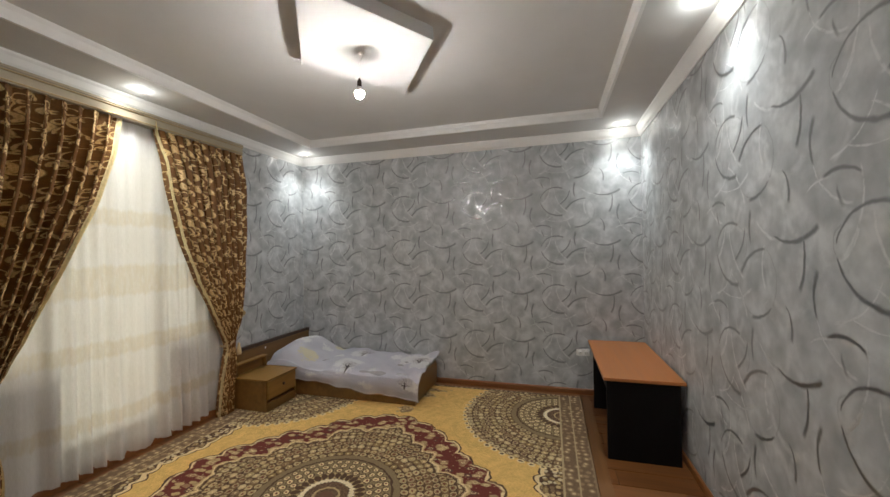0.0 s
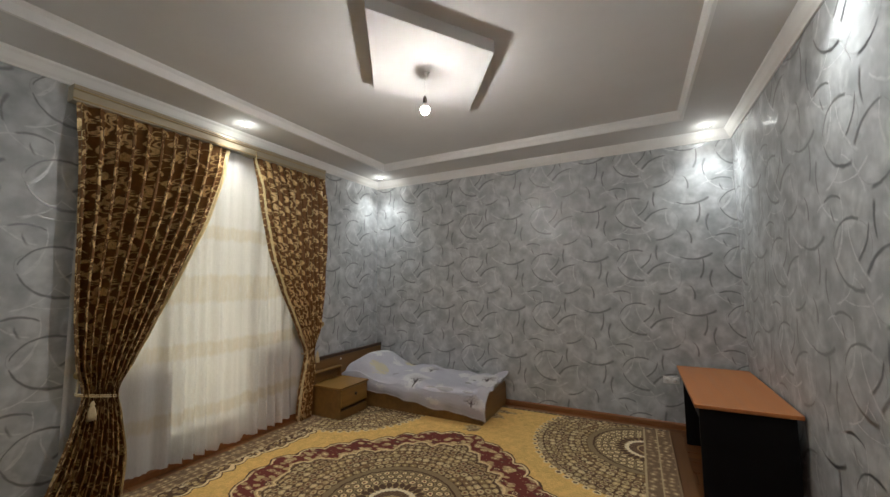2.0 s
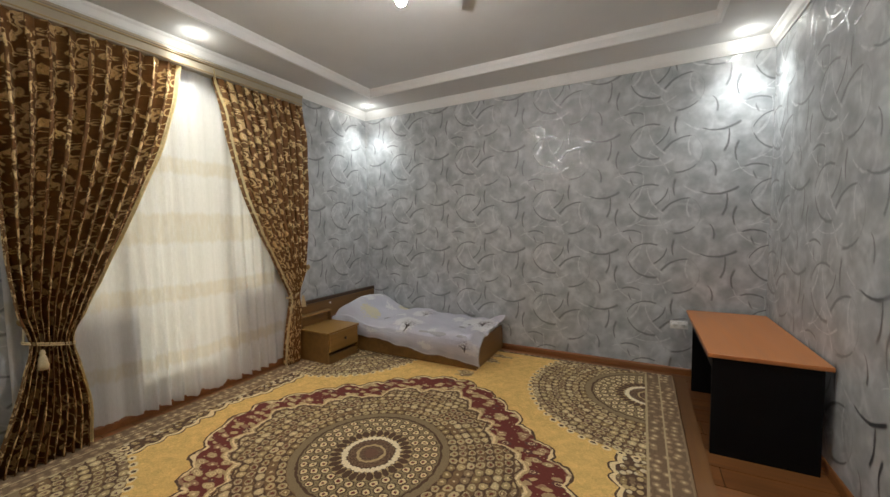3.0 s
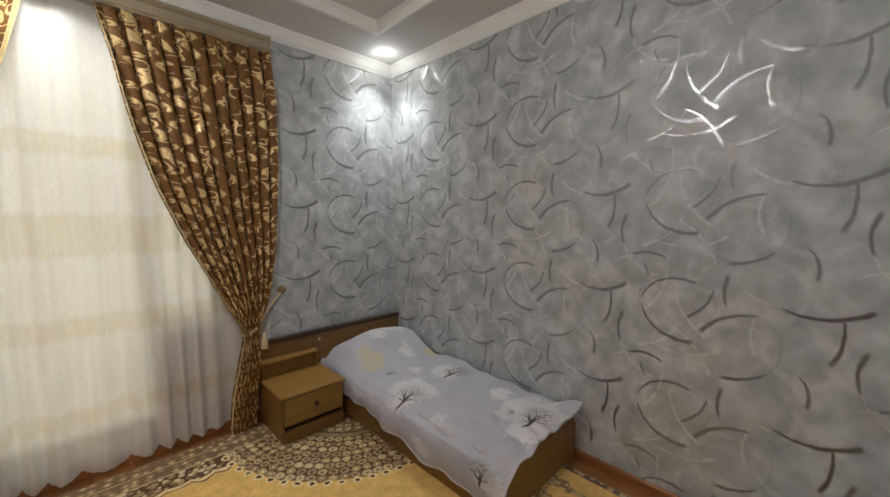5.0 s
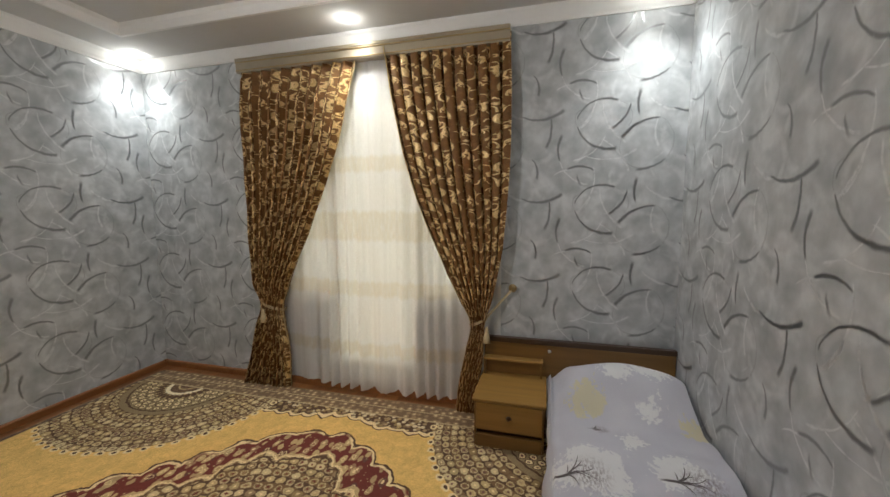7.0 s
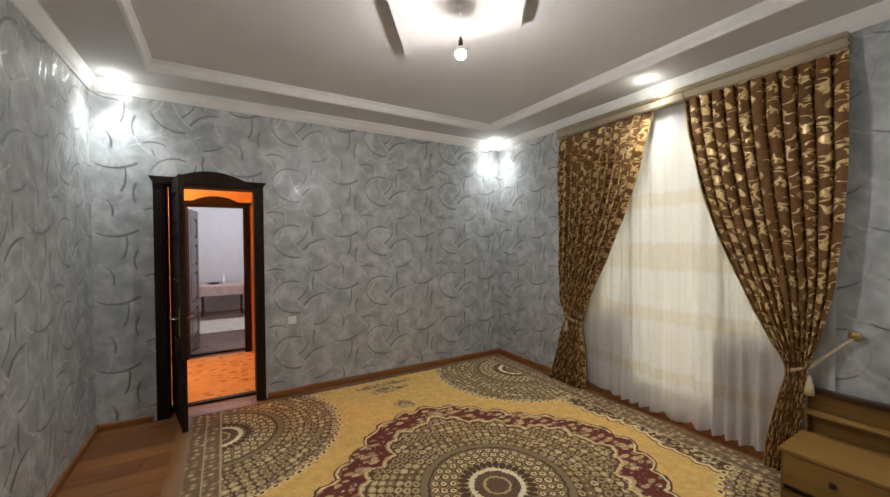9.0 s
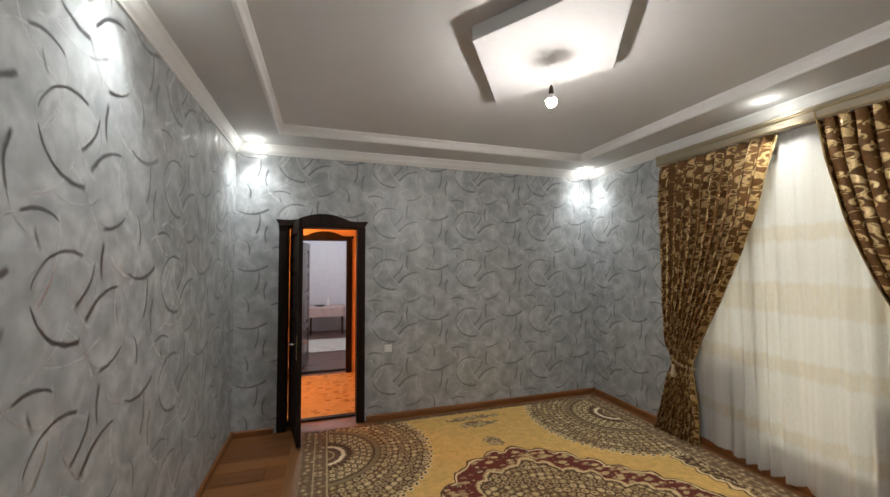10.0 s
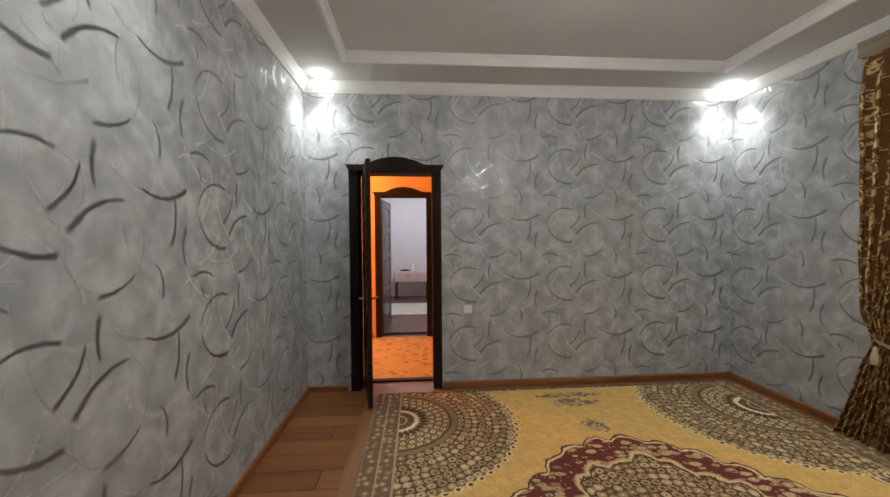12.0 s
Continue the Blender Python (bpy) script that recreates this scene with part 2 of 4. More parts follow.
def rug_material():
    """A medallion rug: a large ringed centre on gold, half medallions at the corners, borders along the long sides."""
    k = Mat("patterned_rug", 0.95, spec=0.1)
    ob = k.coords("Object")
    CREAM, BEIGE, OLIVE, GREY = (0.57, 0.45, 0.25), (0.37, 0.27, 0.135), (0.225, 0.155, 0.072), (0.19, 0.14, 0.078)
    DARK, RED, GOLD = (0.078, 0.045, 0.028), (0.120, 0.031, 0.024), (0.60, 0.39, 0.135)
    drift = k.vm("ADD", ob, (3.1, 1.7, 0.0))
    x0, y0, _ = k.xyz(ob)
    x = x0 + (k.noise(ob, 24, 3) - 0.5) * 0.032
    y = y0 + (k.noise(drift, 24, 3) - 0.5) * 0.032
    cells = k.voronoi(ob, 28, 1.0)
    tone = k.xyz(k.voronoi(ob, 28, 1.0, "Color"))[0]
    tone2 = k.xyz(k.voronoi(k.vec(x * 1.0, y * 1.7), 13, 0.9, "Color"))[0]
    leaves = k.voronoi(k.vec(x * 1.0, y * 1.7), 13, 0.9)
    speck = k.noise(ob, 90, 2, 0.7)

    def polar(px, py):
        return (px * px + py * py).sqrt(), py.math("ARCTAN2", px)

    def over(mask, under, top):
        return k.mix(mask, under, top)

    def cell(r, th, r0, r1, count, phase=0.0):
        """Distance from the middle of one of count cells in a ring, in cells."""
        u = (th * (count / (2 * math.pi)) + phase).frac() - 0.5
        v = (r - r0) / (r1 - r0) - 0.5
        return (u * u + v * v).sqrt()

    def rings(px, py, tint):
        """The ringed core shared by all medallions, out to 0.85 m."""
        r, th = polar(px, py)
        # rows of scales outside the core, each row with its own count and tone
        wide = 0.056
        v = (r - 0.502) / wide
        row = v.floor()
        count = ((row * wide + 0.53) * (2 * math.pi / 0.066)).math("ROUND")
        u = (th * (1 / (2 * math.pi)) * count + row * 0.5)
        pick = (u.floor() * 12.9898 + row * 78.233).sin().abs()
        du, dv = (u.frac() - 0.5) * 1.05, v.frac() - 0.46
        dist = (du * du + dv * dv).sqrt() + (speck - 0.5) * 0.34
        tone_row = (row * 0.37 + pick * 0.30).frac()
        fill = k.ramp(tone_row, [(0.0, OLIVE), (0.17, (0.30, 0.225, 0.115)), (0.34, (0.17, 0.105, 0.055)), (0.5, BEIGE), (0.66, (0.22, 0.15, 0.085)), (0.82, (0.43, 0.34, 0.19))], True)
        col = over(dist.step(0.40, 0.50), fill, k.ramp((row * 0.5).frac(), [(0.0, DARK), (0.4, (0.14, 0.085, 0.045))], True))
        col = over((dist - 0.36).abs().step(0.07, 0.03) * pick.step(0.35, 0.55) * 0.8, col, (0.44, 0.35, 0.20))
        col = over(dist.step(0.17, 0.10), col, over(pick.step(0.55, 0.6), CREAM, tint))
        # grey collar, beige ground with eyes, dark petals, bright beads, dark heart
        col = over(r.step(0.502, 0.494), col, GREY)
        col = over((r - 0.445).abs().step(0.010, 0.006), col, DARK)
        col = over(r.step(0.438, 0.432), col, k.ramp(speck, [(0.35, (0.15, 0.11, 0.06)), (0.65, (0.26, 0.195, 0.105))]))
        for r0, r1, n, ph in ((0.255, 0.325, 26, 0.0), (0.315, 0.385, 32, 0.5), (0.375, 0.435, 38, 0.0)):
            d = cell(r, th, r0, r1, n, ph)
            col = over(d.step(0.46, 0.40), col, DARK)
            col = over(d.step(0.34, 0.28), col, CREAM)
            col = over(d.step(0.16, 0.10), col, tint)
        col = over(r.step(0.262, 0.256), col, BEIGE)
        col = over(cell(r, th, 0.185, 0.262, 30).step(0.52, 0.44), col, DARK)
        col = over(r.step(0.190, 0.186), col, DARK)
        col = over(cell(r, th, 0.150, 0.186, 34).step(0.62, 0.5), col, (0.62, 0.54, 0.37))
        col = over(r.step(0.146, 0.142), col, k.ramp(speck, [(0.4, (0.075, 0.035, 0.025)), (0.6, (0.16, 0.11, 0.065))]))
        col = over((r - 0.085).abs().step(0.010, 0.006), col, BEIGE)
        col = over(r.step(0.05, 0.045), col, (0.13, 0.07, 0.045))
        return col, r, th

    centre, rc, thc = rings(x, y, RED)
    wig = k.noise(ob, 5, 2) - 0.5
    # outline of the centre piece: blunt tips on the axes, uneven scallops between
    rl, thl = polar(x, y * 0.98)
    lobes = (thl * 4.0 + math.pi / 2).sin() * 0.085 + (thl * 16.0).sin().abs() * 0.055 + wig * 0.12
    edge = rl - lobes - 1.125
    scroll = k.ramp(tone2, [(0.0, RED), (0.25, (0.30, 0.21, 0.11)), (0.45, (0.10, 0.045, 0.035)), (0.58, (0.24, 0.14, 0.08)), (0.72, BEIGE)], True)
    scroll = over(leaves.step(0.50, 0.58), scroll, RED)
    scroll = over(cells.step(0.20, 0.15) * tone.step(0.35, 0.4), scroll, (0.30, 0.215, 0.12))
    scroll = over((leaves - 0.27).abs().step(0.045, 0.025) * tone2.step(0.3, 0.35), scroll, CREAM)
    scroll = over(cells.step(0.12, 0.08), scroll, BEIGE)
    dense = k.ramp(tone, [(0.0, OLIVE), (0.25, (0.16, 0.105, 0.06)), (0.4, BEIGE), (0.6, (0.26, 0.18, 0.10)), (0.75, (0.46, 0.38, 0.24))], True)
    dense = over(cells.step(0.46, 0.56), dense, DARK)
    dense = over(cells.step(0.12, 0.08), dense, CREAM)
    inner = edge + 0.25 + (thl * 12.0).sin() * 0.035
    col = over(inner.step(-0.004, 0.004), centre, scroll)
    col = over(inner.abs().step(0.018, 0.011) * speck.step(0.25, 0.5), col, CREAM)
    col = over((inner - 0.012).abs().step(0.010, 0.006), col, BEIGE)
    col = over((inner + 0.036).abs().step(0.010, 0.005), col, DARK)
    # gold ground, faintly damasked
    ground = k.ramp(k.noise(ob, 14, 4, 0.7), [(0.35, (0.48, 0.31, 0.105)), (0.65, GOLD)])
    ground = over((k.noise(drift, 20, 1) - 0.5).abs().step(0.03, 0.01) * 0.3, ground, (0.36, 0.225, 0.075))
    col = over(edge.step(-0.004, 0.004), col, ground)
    col = over((edge + 0.018).abs().step(0.014, 0.008) * k.noise(drift, 8, 2).step(0.35, 0.5), col, CREAM)
    col = over(edge.abs().step(0.010, 0.006), col, DARK)
    # small finials between the centre piece and the end borders
    for fy, fw, fh in ((1.44, 0.085, 0.10), (1.86, 0.20, 0.075), (2.02, 0.34, 0.05)):
        qx, qy = x / fw, (y.abs() - fy) / fh
        q = (qx * qx + qy * qy).sqrt() + (k.noise(ob, 16, 2) - 0.5) * 1.8
        col = over(q.step(1.0, 0.92), col, over(cells.step(0.22, 0.30), CREAM, over(tone.step(0.4, 0.45), BEIGE, (0.20, 0.135, 0.07))))
    # side borders swell towards the corner pieces
    side = 1.78 - x0.abs()
    swell = side - 0.27 - (y0 * 2.85).sin().abs() * 0.10 - (y0 * 26.0).sin().abs() * 0.03 - wig * 0.12
    col = over(swell.step(0.004, -0.004), col, dense)
    col = over((swell - 0.004).abs().step(0.018, 0.012), col, CREAM)
    col = over((swell - 0.024).abs().step(0.008, 0.004), col, DARK)
    # half medallions
    corner, rq, thq = rings(x.abs() - 1.58, y.abs() - 1.65, (0.12, 0.06, 0.05))
    rim = rq - 0.95 - wig * 0.05
    col = over(rim.step(0.004, -0.004), col, corner)
    bead = cell(rq, thq, 0.93, 1.0, 70)
    col = over(bead.step(0.40, 0.30), col, over(bead.step(0.2, 0.14), CREAM, DARK))
    # straight borders along the long sides
    small = k.voronoi(ob, 17, 0.55)
    band = over(small.step(0.36, 0.42), over(small.step(0.16, 0.22), (0.45, 0.345, 0.20), (0.23, 0.155, 0.09)), (0.14, 0.092, 0.055))
    col = over((side - 0.225).step(0.003, -0.003), col, band)
    for at, wd in ((0.225, 0.010), (0.118, 0.007)):
        col = over((side - at).abs().step(wd, wd * 0.5), col, (0.34, 0.26, 0.15))
    end = 2.215 - y0.abs()
    col = over(end.step(0.052, 0.047), col, over(small.step(0.3, 0.36), (0.33, 0.25, 0.16), (0.11, 0.075, 0.055)))
    col = over(side.min(end).step(0.016, 0.012), col, (0.21, 0.145, 0.085))
    pile = k.noise(ob, 260, 2, 0.6)
    n = k.nt.nodes.new("ShaderNodeMix")
    n.data_type, n.blend_type = "RGBA", "MULTIPLY"
    n.inputs[0].default_value = 1.0
    k.nt.links.new(col.sock, n.inputs[6])
    k.nt.links.new(k.ramp(pile * 0.6 + speck * 0.4, [(0.3, (0.95, 0.95, 0.95)), (0.7, (1.74, 1.72, 1.69))]).sock, n.inputs[7])
    k.set(colour=S(k.nt, n.outputs[2]))
    k.bump(pile, 0.6, 0.003)
    return k.m


def curtain_material():
    """Brown cloth with woven gold curls, trefoils and leaves in staggered columns."""
    k = Mat("brown_gold_curtain", 0.55)
    uv = k.coords("UV")
    x, y, _ = k.xyz(k.vm("MULTIPLY", uv, (1.0, 1.25, 1.0)))
    T = (0.30, 0.42)
    warp = k.vec(x + (k.noise(uv, 15, 3) - 0.5) * 0.03, y + (k.noise(uv, 13, 3) - 0.5) * 0.05)
    curl = [(0.0, 0.0, 0.034, -40, 250, 0.012, .5), (0.006, -0.004, 0.005, 0, 359, 0.012, 0), (0.045, 0.06, 0.05, 150, 250, 0.011, .6)]
    trefoil = [(0.0, 0.03, 0.003, 0, 359, 0.018, 0), (-0.034, -0.006, 0.003, 0, 359, 0.019, 0), (0.034, -0.006, 0.003, 0, 359, 0.019, 0),
               (0.0, -0.045, 0.04, 60, 120, 0.010, 0), (0.03, -0.07, 0.035, 110, 200, 0.010, .5)]
    leaf = [(0.03, 0.0, 0.055, 130, 215, 0.016, .5), (-0.05, 0.02, 0.05, -50, 40, 0.013, -.5)]
    gold = []
    for shapes, cx, cy, size in ((curl, 0.05, 0.05, 1.0), (trefoil, 0.06, 0.20, 0.9), (leaf, 0.04, 0.325, 1.0), (curl, 0.20, 0.26, -1.0), (trefoil, 0.21, 0.40, 0.85),
                                 (leaf, 0.20, 0.12, -0.9), (curl, 0.13, 0.37, 0.7), (curl, 0.135, 0.15, -0.7)):
        for ax, ay, r, a0, a1, w, taper in shapes:
            if size < 0:
                ax, a0, a1, taper = -ax, 180 - a1, 180 - a0, -taper
            g = abs(size) * 1.1
            gold.append((cx + ax * g, cy + ay * g, r * g, a0, a1, w * g, taper))
    weave = k.noise(uv, 120, 3, 0.7, (1.0, 0.35, 1.0))
    # thin tendrils in a repeat of their own
    vine = [(0.05, 0.06, 0.045, 10, 200, 0.006, .5), (0.13, 0.08, 0.04, 170, 350, 0.006, -.5), (0.19, 0.17, 0.045, 80, 260, 0.007, .4), (0.08, 0.22, 0.05, -60, 120, 0.006, -.5),
            (0.15, 0.28, 0.03, 0, 300, 0.007, .3), (0.02, 0.15, 0.025, 60, 330, 0.008, .3)]
    g = union([k.arc(warp, T, *a) for a in gold] + [k.arc(warp, (0.23, 0.31), *a) for a in vine]) * (weave * 0.5 + k.noise(uv, 40, 2, 0.6) * 0.5).step(0.28, 0.42)
    base = k.ramp(k.noise(uv, 30, 4, 0.7), [(0.3, (0.135, 0.060, 0.017)), (0.7, (0.235, 0.11, 0.032))])
    col = k.mix(g, base, k.ramp(weave, [(0.3, (0.60, 0.41, 0.17)), (0.7, (1.0, 0.78, 0.43))]))
    k.set(colour=col, metal=g * 0.5, rough=0.58 - g * 0.30, spec=0.3)
    k.bump(weave * 0.5 + g * (k.noise(uv, 70, 2) * 1.5 + 0.5), 0.55, 0.002)
    return k.m


def tulle_material():
    k = Mat("cream_tulle", 0.8, spec=0.1)
    uv = k.coords("UV")
    u, v, _ = k.xyz(uv)
    wob = (k.noise(uv, 9, 3, 0.6, (1.0, 0.1, 1.0)) - 0.5) * 0.10
    vv = v + wob
    bands = union([(vv - c).abs().step(h + 0.035, h - 0.01) for c, h in ((1.96, 0.05), (1.44, 0.11), (0.90, 0.05), (0.36, 0.04))])
    bands = bands * (k.noise(uv, 30, 3, 0.7, (1.0, 0.25, 1.0)).step(0.3, 0.6) * 0.5 + 0.5)
    gather = k.noise(uv, 11, 3, 0.6, (1.0, 0.05, 1.0))
    threads = k.noise(uv, 300, 2, 0.5, (1.0, 0.08, 1.0))
    col = k.mix(bands * 0.75, k.ramp(threads, [(0.3, (0.82, 0.80, 0.77)), (0.7, (0.88, 0.87, 0.85))]), (0.76, 0.68, 0.53))
    nt = k.nt
    clear = nt.nodes.new("ShaderNodeBsdfTransparent")
    back = nt.nodes.new("ShaderNodeBsdfTranslucent")
    nt.links.new(col.sock, back.inputs[0])
    k.set(colour=col)
    body = nt.nodes.new("ShaderNodeMixShader")
    body.inputs[0].default_value = 0.22
    nt.links.new(k.b.outputs[0], body.inputs[1])
    nt.links.new(back.outputs[0], body.inputs[2])
    m = nt.nodes.new("ShaderNodeMixShader")
    f = 0.20 + gather * 0.30 - threads * 0.14
    nt.links.new(f.sock, m.inputs[0])
    nt.links.new(body.outputs[0], m.inputs[1])
    nt.links.new(clear.outputs[0], m.inputs[2])
    nt.links.new(m.outputs[0], nt.nodes["Material Output"].inputs["Surface"])
    return k.m


def blind_material():
    """Plain cream cloth, added to spread the dusk lamp into an even glow."""
    k = Mat("cream_diffuser_cloth", 0.85, spec=0.1)
    col = k.ramp(k.noise(k.coords("Object"), 6, 3), [(0.3, (0.83, 0.80, 0.72)), (0.7, (0.87, 0.845, 0.77))])
    k.set(colour=col)
    back = k.nt.nodes.new("ShaderNodeBsdfTranslucent")
    k.nt.links.new(col.sock, back.inputs[0])
    m = k.nt.nodes.new("ShaderNodeMixShader")
    m.inputs[0].default_value = 0.55
    k.nt.links.new(k.b.outputs[0], m.inputs[1])
    k.nt.links.new(back.outputs[0], m.inputs[2])
    k.nt.links.new(m.outputs[0], k.nt.nodes["Material Output"].inputs["Surface"])
    return k.m


def blanket_material():
    k = Mat("printed_bedspread", 0.75, spec=0.25)
    uv = k.coords("UV")
    warp = k.noise(uv, 9, 3, 0.7) - 0.5
    warp2 = k.noise(uv, 38, 2, 0.7) - 0.5
    col = k.ramp(k.noise(uv, 4, 3), [(0.3, (0.74, 0.73, 0.80)), (0.7, (0.81, 0.80, 0.86))])
    big = (9.0, 9.0)
    blobs = ((0.12, 0.62, 0.12, 0), (0.18, 0.40, 0.09, 0), (0.98, 0.18, 0.13, 0), (0.98, 0.05, 0.08, 0), (0.93, 0.56, 0.10, 0), (1.68, 0.56, 0.17, 0), (1.33, 0.10, 0.045, 0), (1.80, 0.35, 0.10, 0),
             (0.42, 0.20, 0.09, 1), (0.55, 0.78, 0.07, 1), (0.72, 0.40, 0.05, 0), (1.40, 0.62, 0.06, 0), (1.80, -0.12, 0.10, 0), (0.60, -0.15, 0.06, 0), (1.30, -0.22, 0.07, 0), (0.45, 0.55, 0.06, 0))
    for bx, by, r, hue in blobs:
        d = k.vm("DISTANCE", uv, (bx, by, 0), out=1)
        col = k.mix((d + warp * 0.24 + warp2 * 0.22).step(r * 1.2, r * 1.2 - 0.02), col, (0.97, 0.965, 0.98) if not hue else (0.83, 0.78, 0.62))
    trees, crowns = [], []
    twig = k.noise(uv, 55, 4, 0.75, (0.8, 1.6, 1.0))
    for tx, ty, s in ((0.12, 0.52, 0.5), (1.02, 0.02, 1.15), (0.98, 0.50, 1.15), (1.76, 0.38, 1.3), (1.75, -0.20, 1.0), (0.62, 0.20, 0.5)):
        trees.append(k.arc(uv, big, tx + 0.30 * s, ty, 0.30 * s, 166, 188, 0.011 * s, -0.4))
        q = k.vm("DISTANCE", uv, (tx, ty + 0.12 * s, 0), out=1)
        crowns.append(q.step(0.115 * s, 0.03 * s) * twig.step(0.44, 0.58))
        for turn, bend, reach in ((70, 1, 40), (95, -1, 46), (115, 1, 44), (140, -1, 40), (50, -1, 38), (160, 1, 30), (82, 1, 55), (106, -1, 60), (128, 1, 50)):
            r = 0.13 * s
            c = radians(turn + 90 * bend)
            back = turn - 90 * bend
            lo, hi = (back, back + reach) if bend > 0 else (back - reach, back)
            trees.append(k.arc(uv, big, tx + r * math.cos(c), ty + 0.03 * s + r * math.sin(c), r, lo, hi, 0.0032, -0.6 * bend))
    col = k.mix(union(crowns) * 0.6, col, (0.20, 0.125, 0.14))
    col = k.mix(union(trees) * 0.9, col, (0.06, 0.035, 0.04))
    k.set(colour=col)
    k.bump(k.noise(uv, 300, 2) * 0.06 + k.noise(uv, 9, 3, 0.55, (0.7, 1.4, 1.0)), 0.55, 0.014)
    return k.m


def emitter(name, colour, power):
    k = Mat(name, 0.5)
    return k.set(colour=colour, emit=colour, power=power).m


WALLPAPER = wallpaper_material()
PLASTER = plain("white_ceiling_paint", (0.70, 0.695, 0.69), 0.75, spread=0.025, scale=3, bump=0.06, spec=0.2)
TRIM_WHITE = plain("white_moulding", (0.86, 0.855, 0.845), 0.5, spread=0.02, bump=0.05)
PLANK = wood("laminate_plank", (0.145, 0.051, 0.014), (0.28, 0.112, 0.032), 0, 0.45, 1.0, 0.13)
BASEBOARD = wood("orange_brown_skirting", (0.20, 0.075, 0.022), (0.33, 0.135, 0.045), 0, 0.4)
RUG = rug_material()
UNDERLAY = wood("tan_strip", (0.19, 0.085, 0.028), (0.28, 0.135, 0.048), 1, 0.5)
CURTAIN = curtain_material()
BRAID = plain("pale_gold_braid", (0.78, 0.65, 0.36), 0.55, 0.1, 0.2, 60)
TULLE = tulle_material()
PELMET = plain("brushed_gold_pelmet", (0.42, 0.365, 0.27), 0.35, 0.35, 0.08, 5, 0.1)
ROPE = plain("cream_gold_cord", (0.62, 0.50, 0.30), 0.5, 0.15, 0.15, 90)
DARKWOOD = wood("dark_stained_door_wood", (0.010, 0.006, 0.005), (0.030, 0.017, 0.012), 2, 0.55)
DARKWOOD.node_tree.nodes["Principled BSDF"].inputs["Specular IOR Level"].default_value = 0.15
OAK = wood("brown_bed_veneer", (0.13, 0.065, 0.016), (0.24, 0.125, 0.033), 1, 0.38)
OAK_TOP = wood("lighter_bed_veneer", (0.22, 0.118, 0.028), (0.33, 0.185, 0.05), 1, 0.38)
WALNUT = wood("dark_walnut_edge", (0.03, 0.014, 0.006), (0.06, 0.028, 0.012), 1, 0.35)
DESKTOP = wood("orange_cherry_laminate", (0.38, 0.135, 0.037), (0.50, 0.19, 0.058), 1, 0.35)
BLACK = plain("black_laminate", (0.005, 0.005, 0.0055), 0.5, spread=0.2, bump=0.05, spec=0.15)
BLANKET = blanket_material()
SHEET = plain("pale_mattress_cloth", (0.5, 0.48, 0.5), 0.8)
PLASTIC = plain("white_plastic", (0.88, 0.88, 0.86), 0.35, spread=0.01, bump=0.02)
SLOT = plain("dark_socket_holes", (0.03, 0.03, 0.03), 0.5)
CHROME = plain("brushed_nickel", (0.55, 0.52, 0.48), 0.25, 1.0, 0.05)
BRASS = plain("worn_brass", (0.45, 0.33, 0.16), 0.35, 0.9)
PVC = plain("white_window_pvc", (0.80, 0.80, 0.78), 0.4, spread=0.02)
RADIATOR = plain("white_radiator_enamel", (0.80, 0.79, 0.75), 0.35, spread=0.02)
HALLWALL = plain("peach_hall_paint", (0.78, 0.50, 0.26), 0.7, spread=0.04)
FARWALL = plain("pale_lilac_wall", (0.70, 0.69, 0.74), 0.7, spread=0.04)
FARFLOOR = wood("brown_far_laminate", (0.10, 0.055, 0.045), (0.19, 0.11, 0.09), 0, 0.3)
PALERUG = plain("pale_grey_rug", (0.55, 0.52, 0.48), 0.9, spread=0.25, scale=14)
BLIND = blind_material()
PINKCLOTH = plain("pale_pink_tablecloth", (0.58, 0.44, 0.42), 0.8, spread=0.12, scale=20)
FARDOOR = plain("brown_gloss_door", (0.10, 0.075, 0.065), 0.16, spread=0.15, spec=0.9)
BULB_ON = emitter("bulb_lit", (1.0, 0.955, 0.90), 1300.0)
SPOT_ON = emitter("spot_lit", (1.0, 0.97, 0.9), 60.0)
GLASS = Mat("window_glass", 0.02, 0.0, (0.9, 0.95, 0.95))
GLASS.b.inputs["Transmission Weight"].default_value = 1.0
GLASS = GLASS.m


def hall_carpet_material():
    """Tan carpet with a dense brown scroll pattern."""
    k = Mat("orange_hall_carpet", 0.9, spec=0.1)
    ob = k.coords("Object")
    leaf_tone = k.xyz(k.voronoi(k.vm("MULTIPLY", ob, (1.0, 1.9, 1.0)), 8, 0.9, "Color"))[0]
    shape = k.voronoi(k.vm("MULTIPLY", ob, (1.0, 1.9, 1.0)), 8, 0.9) + (k.noise(ob, 18, 3) - 0.5) * 0.3
    col = k.ramp(k.noise(ob, 5, 4, 0.7), [(0.3, (0.55, 0.36, 0.15)), (0.7, (0.72, 0.50, 0.24))])
    col = k.mix(shape.step(0.40, 0.30) * leaf_tone.step(0.35, 0.4), col, (0.40, 0.235, 0.095))
    col = k.mix((shape - 0.20).abs().step(0.05, 0.02) * 0.8, col, (0.22, 0.115, 0.05))
    k.set(colour=col)
    k.bump(k.noise(ob, 200, 2), 0.4, 0.002)
    return k.m


HALLCARPET = hall_carpet_material()


